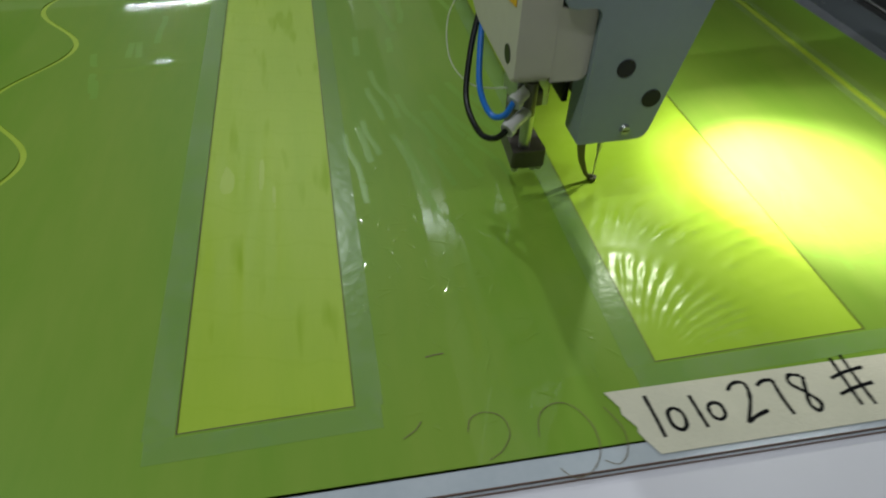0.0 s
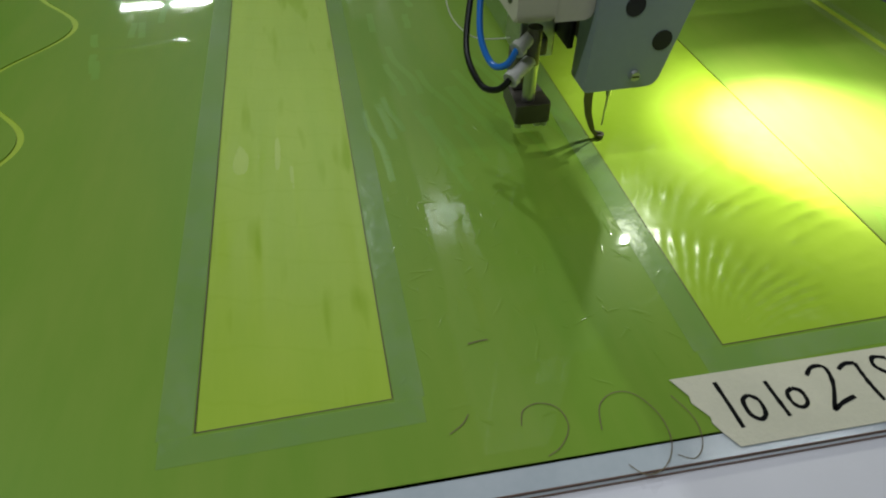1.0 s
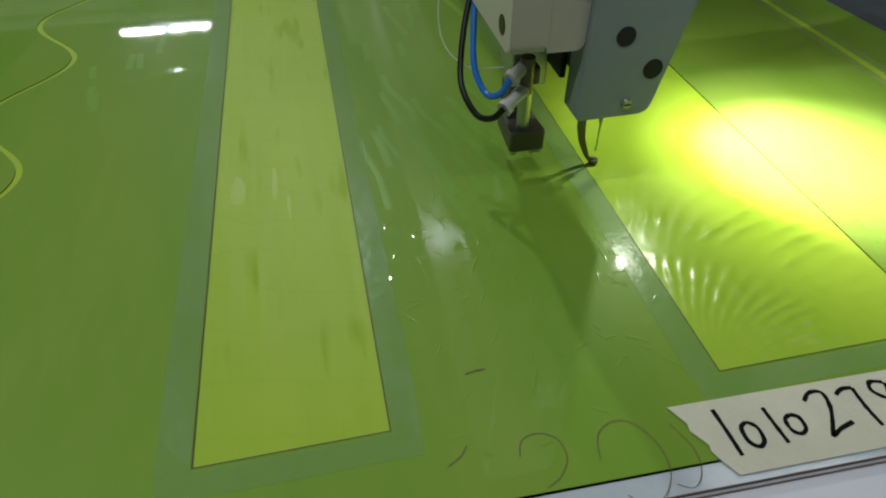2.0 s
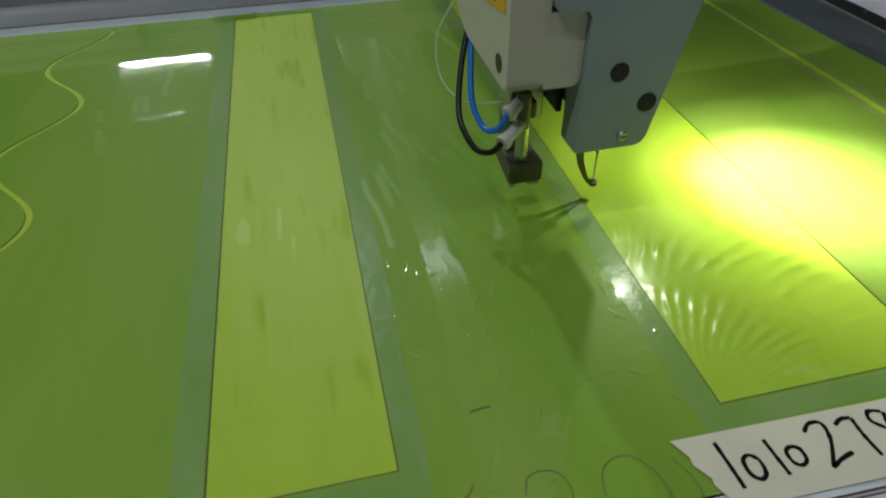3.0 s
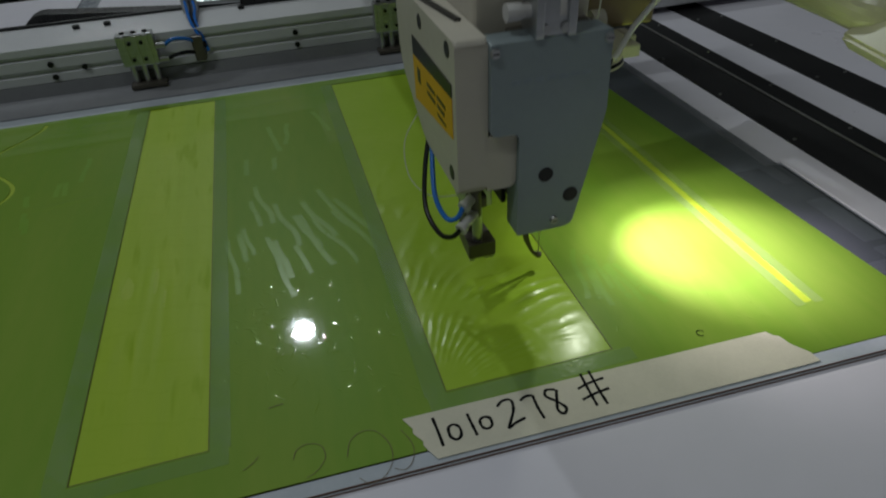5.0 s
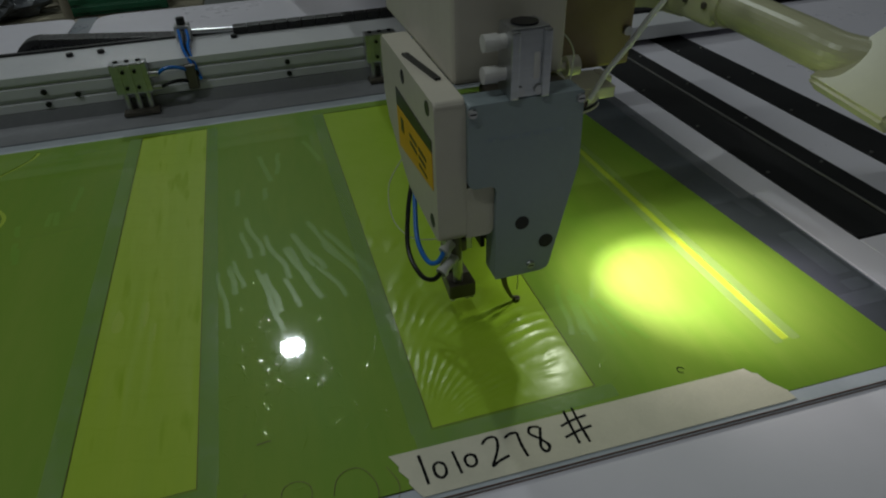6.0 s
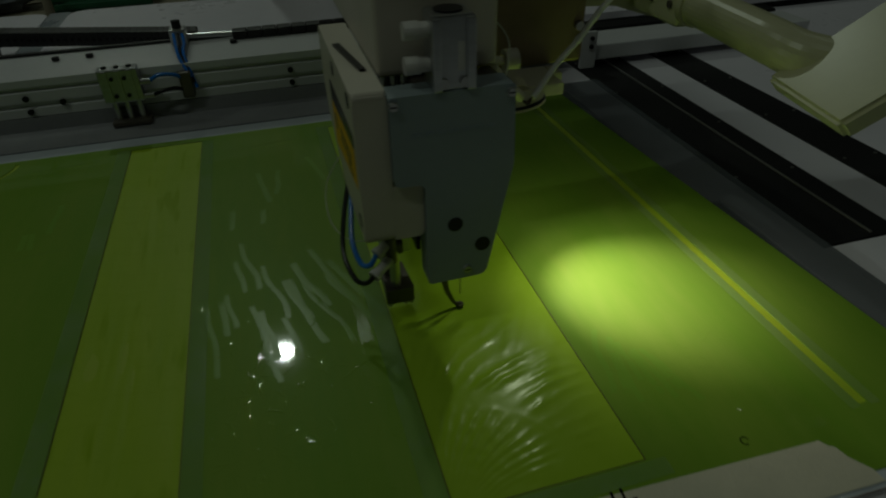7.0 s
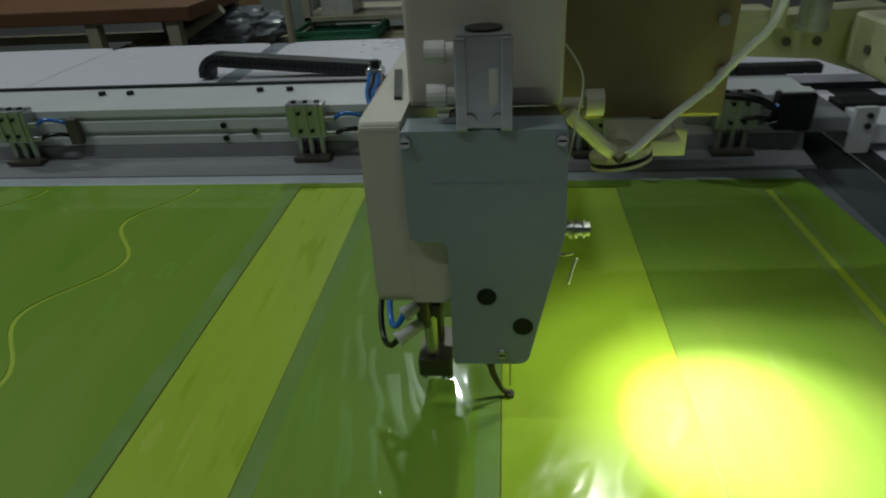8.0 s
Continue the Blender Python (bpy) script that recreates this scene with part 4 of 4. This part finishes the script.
def presser_foot():
    bm = prism(rounded([(-0.0245, 0.090), (-0.0155, 0.090), (-0.0155, 0.046), (-0.0135, 0.030), (-0.006, 0.0085), (0.0035, 0.0042), (0.0035, 0.001), (-0.004, 0.001), (-0.0105, 0.009), (-0.0185, 0.026), (-0.0225, 0.042)], [0.002, 0.002, 0.004, 0.004, 0.002, 0.001, 0.001, 0.002, 0.004, 0.004, 0.003]), -0.0015, 0.0015, "y", 0.0005)
    rod(bm, (-0.020, -0.0025, 0.062), (-0.020, -0.0065, 0.062), 0.0045)
    rod(bm, (0.0, 0.0, 0.001), (0.0, 0.0, 0.0045), 0.0042)
    p = part("presser_foot", bm, "dark_steel", HEAD, "dark steel presser foot")
    part("foot_shank", boxed(-0.0285, -0.0125, -0.006, 0.008, 0.060, 0.112, 0.002), "dark_steel", HEAD, "dark steel foot shank")
    b = part("needle_bar", rods(((0.0, 0.0, 0.072), (0.0, 0.0, 0.120), 0.0034), ((0.0, 0.0, 0.058), (0.0, 0.0, 0.076), 0.0044), ((0.0, 0.0, 0.034), (0.0, 0.0, 0.058), 0.0023, 0.0028), ((0.004, 0.0, 0.064), (0.0085, 0.0, 0.064), 0.0022), ((0.0, 0.0, 0.002), (0.0, 0.0, 0.034), 0.0007, 0.0011), n=14), "steel", HEAD, "steel needle bar with needle")
    return p, b


FOOT, NEEDLE = presser_foot()


# ---- lamp and side bracket ----
def work_lamp():
    t = thing("work_lamp", "small lit round work lamp under the motor box", "lamp")
    ax = Vector((0.20, -0.12, -1)).normalized()
    top = Vector((0.0985, 0.078, 0.2100))
    part("bracket", boxed(0.090, 0.150, 0.080, 0.1395, 0.214, 0.2285, 0.002), "cream", t, "cream mounting bracket")
    part("bracket_ear", boxed(0.1505, 0.162, 0.110, 0.1395, 0.202, 0.2285, 0.002), "cream", t)
    part("neck", rods(((0.097, 0.081, 0.221), (0.099, 0.100, 0.224), 0.011), n=20), "cream", t)
    body = part("housing", rods((top - ax * 0.012, top, 0.0262, 0.0268), (top - ax * 0.0135, top - ax * 0.012, 0.0235, 0.0262), n=40), "cream", t, "cream round housing")
    for k in range(28):
        a = k * math.tau / 28
        side = ax.orthogonal().normalized()
        out = side * math.cos(a) + ax.cross(side) * math.sin(a)
        part("rib", rods((top - ax * 0.0118 + out * 0.0262, top - ax * 0.0078 + out * 0.0264, 0.0008), n=6), "cream", body)
    part("ring", rods((top - ax * 0.0066, top - ax * 0.0030, 0.0270, 0.0272), n=40), "rubber", body)
    part("lens", rods((top + ax * 0.0005, top + ax * 0.0022, 0.019), n=28), "lens", body, "glowing lamp lens")
    part("cable", tube([(0.098, 0.050, 0.228), (0.107, 0.056, 0.233), (0.136, 0.078, 0.250), (0.167, 0.092, 0.270), (0.192, 0.096, 0.298), (0.212, 0.098, 0.321), (0.222, 0.104, 0.36), (0.222, 0.115, 0.42), (0.205, 0.15, 0.461)], 0.0034), "white_cable", t, "white lamp cable")
    part("cable_tie", tube([(0.166, 0.0915, 0.269), (0.170, 0.0920, 0.2735)], 0.0043, 10, 2), "white_cable", t)
    part("cable_sleeve", tube([(0.044, 0.030, 0.272), (0.056, 0.034, 0.260), (0.074, 0.044, 0.240), (0.084, 0.050, 0.231)], 0.0062), "cream", t, "cream cable sleeve")
    for k in range(3):
        part("wire", tube([(0.082, 0.049, 0.232), (0.089, 0.045 - 0.002 * k, 0.227 - 0.001 * k), (0.097, 0.049, 0.229)], 0.0008, 6), ("dark_steel", "wood", "rubber")[k], t)
    return t


work_lamp()


def side_arm():
    t = thing("bracket_arm", "glossy cream bracket arm with an air cylinder behind the head", "bracket")
    front = rounded([(0.086, 0.224), (0.240, 0.222), (0.400, 0.212), (0.478, 0.186), (0.478, 0.276), (0.400, 0.272), (0.240, 0.257), (0.086, 0.257)], 0.006)
    part("bar", prism(front, 0.415, 0.460, "y", 0.003), "arm_cream", t, "glossy cream bar")
    part("ledge", boxed(0.2375, 0.334, 0.418, 0.458, 0.2585, 0.276, 0.003), "arm_cream", t)
    part("cable_clip", boxed(0.330, 0.348, 0.404, 0.4145, 0.252, 0.290, 0.003), "arm_cream", t, "cream cable clip")
    part("air_cylinder", rods(((0.374, 0.392, 0.257), (0.374, 0.392, 0.42), 0.018), ((0.374, 0.392, 0.254), (0.374, 0.392, 0.260), 0.0195), n=28), "alu", t, "small aluminium air cylinder")
    for x in (0.357, 0.395):
        part("screw", rods(((x, 0.415, 0.235), (x, 0.4115, 0.235), 0.0055), n=16), "dark_steel", t)
    part("collar", boxed(0.430, 0.482, 0.284, 0.414, 0.206, 0.272, 0.010, 3), "arm_cream", t, "cream clamp collar")
    for y, z in ((0.355, 0.236), (0.306, 0.237)):
        part("screw", rods(((0.4305, y, z), (0.4265, y, z), 0.0055), n=16), "dark_steel", t)
    part("collar_ring", tube([(0.4545, 0.284, 0.240), (0.4535, 0.270, 0.240)], 0.031, 28, 2), "arm_cream", t)
    part("elbow", tube([(0.4560, 0.290, 0.240), (0.4530, 0.250, 0.240), (0.4460, 0.150, 0.239), (0.4430, 0.100, 0.238), (0.4540, 0.062, 0.232), (0.490, 0.030, 0.226)], 0.028, 28), "arm_cream", t, "cream round tube elbow")
    # tilted end box
    a, b, up = Vector((0.420, 0.072, 0.206)), Vector((0.405, -0.062, 0.200)), Vector((0.110, -0.050, 0.110))
    down = (b - a).cross(up).normalized() * 0.030
    if down.x < 0:
        down = -down
    bm = bmesh.new()
    ring = [bm.verts.new(p) for p in (a, b, b + up, a + up)]
    low = [bm.verts.new(v.co + down) for v in ring]
    bm.faces.new(ring)
    bm.faces.new(low[::-1])
    for k in range(4):
        bm.faces.new((ring[k], low[k], low[(k + 1) % 4], ring[(k + 1) % 4]))
    bmesh.ops.bevel(bm, geom=bm.edges[:], offset=0.005, segments=3, affect="EDGES")
    part("end_box", bm, "arm_cream", t, "cream tilted end box")
    part("riser", boxed(0.0362, 0.085, 0.418, 0.457, 0.2235, 0.345, 0.002), "arm_cream", t)
    return t


side_arm()


# ---- motion ----
def motions():
    travel = [(0.0, 0.3772, 0.2153), (0.2, 0.3640, 0.2320), (0.4, 0.3545, 0.2462), (0.8, 0.3556, 0.2462), (1.5, 0.3556, 0.2462), (2.8, 0.3556, 0.2462), (3.6, 0.3556, 0.2462),
              (4.0, 0.3836, 0.2243), (4.2, 0.4480, 0.1840), (4.4, 0.5037, 0.1463), (5.2, 0.5050, 0.1460), (5.8, 0.5040, 0.1475), (6.5, 0.4714, 0.2003), (7.0, 0.4298, 0.2508), (7.5, 0.3899, 0.2903), (8.0, 0.3544, 0.3375)]
    for ob in (TEMPLATE, TAPE, BAR):
        walk(ob, [(t, pose(-x, -y, 0)) for t, x, y in travel])
    lift = [(0, 0), (2.9, 0), (3.0, 0.005), (3.1, 0.028), (3.2, 0.046), (3.3, 0.052), (4.6, 0.0525), (4.7, 0.046), (4.8, 0.034), (4.9, 0.022), (5.0, 0.0124), (5.1, 0.004), (5.2, 0.0), (8, 0)]
    walk(HEAD, [(t, pose(0, 0, z)) for t, z in lift])
    foot = [(0, 0), (2.5, 0), (2.7, 0.009), (4.9, 0.009), (5.2, 0.0), (8, 0)]
    walk(FOOT, [(t, pose(0, 0, z)) for t, z in foot])
    sew = [(0.0, 0.002), (0.1, 0.016), (0.2, 0.004), (0.3, 0.014), (0.4, 0.012), (5.8, 0.012)]
    sew += [(5.9 + 0.1 * i, (0.002, 0.016, 0.006, 0.018)[i % 4]) for i in range(21)]
    walk(NEEDLE, [(min(t, 8.0), pose(0, 0, z)) for t, z in sew + [(8.0, 0.012)] if t < 8.0 or z == 0.012])


motions()
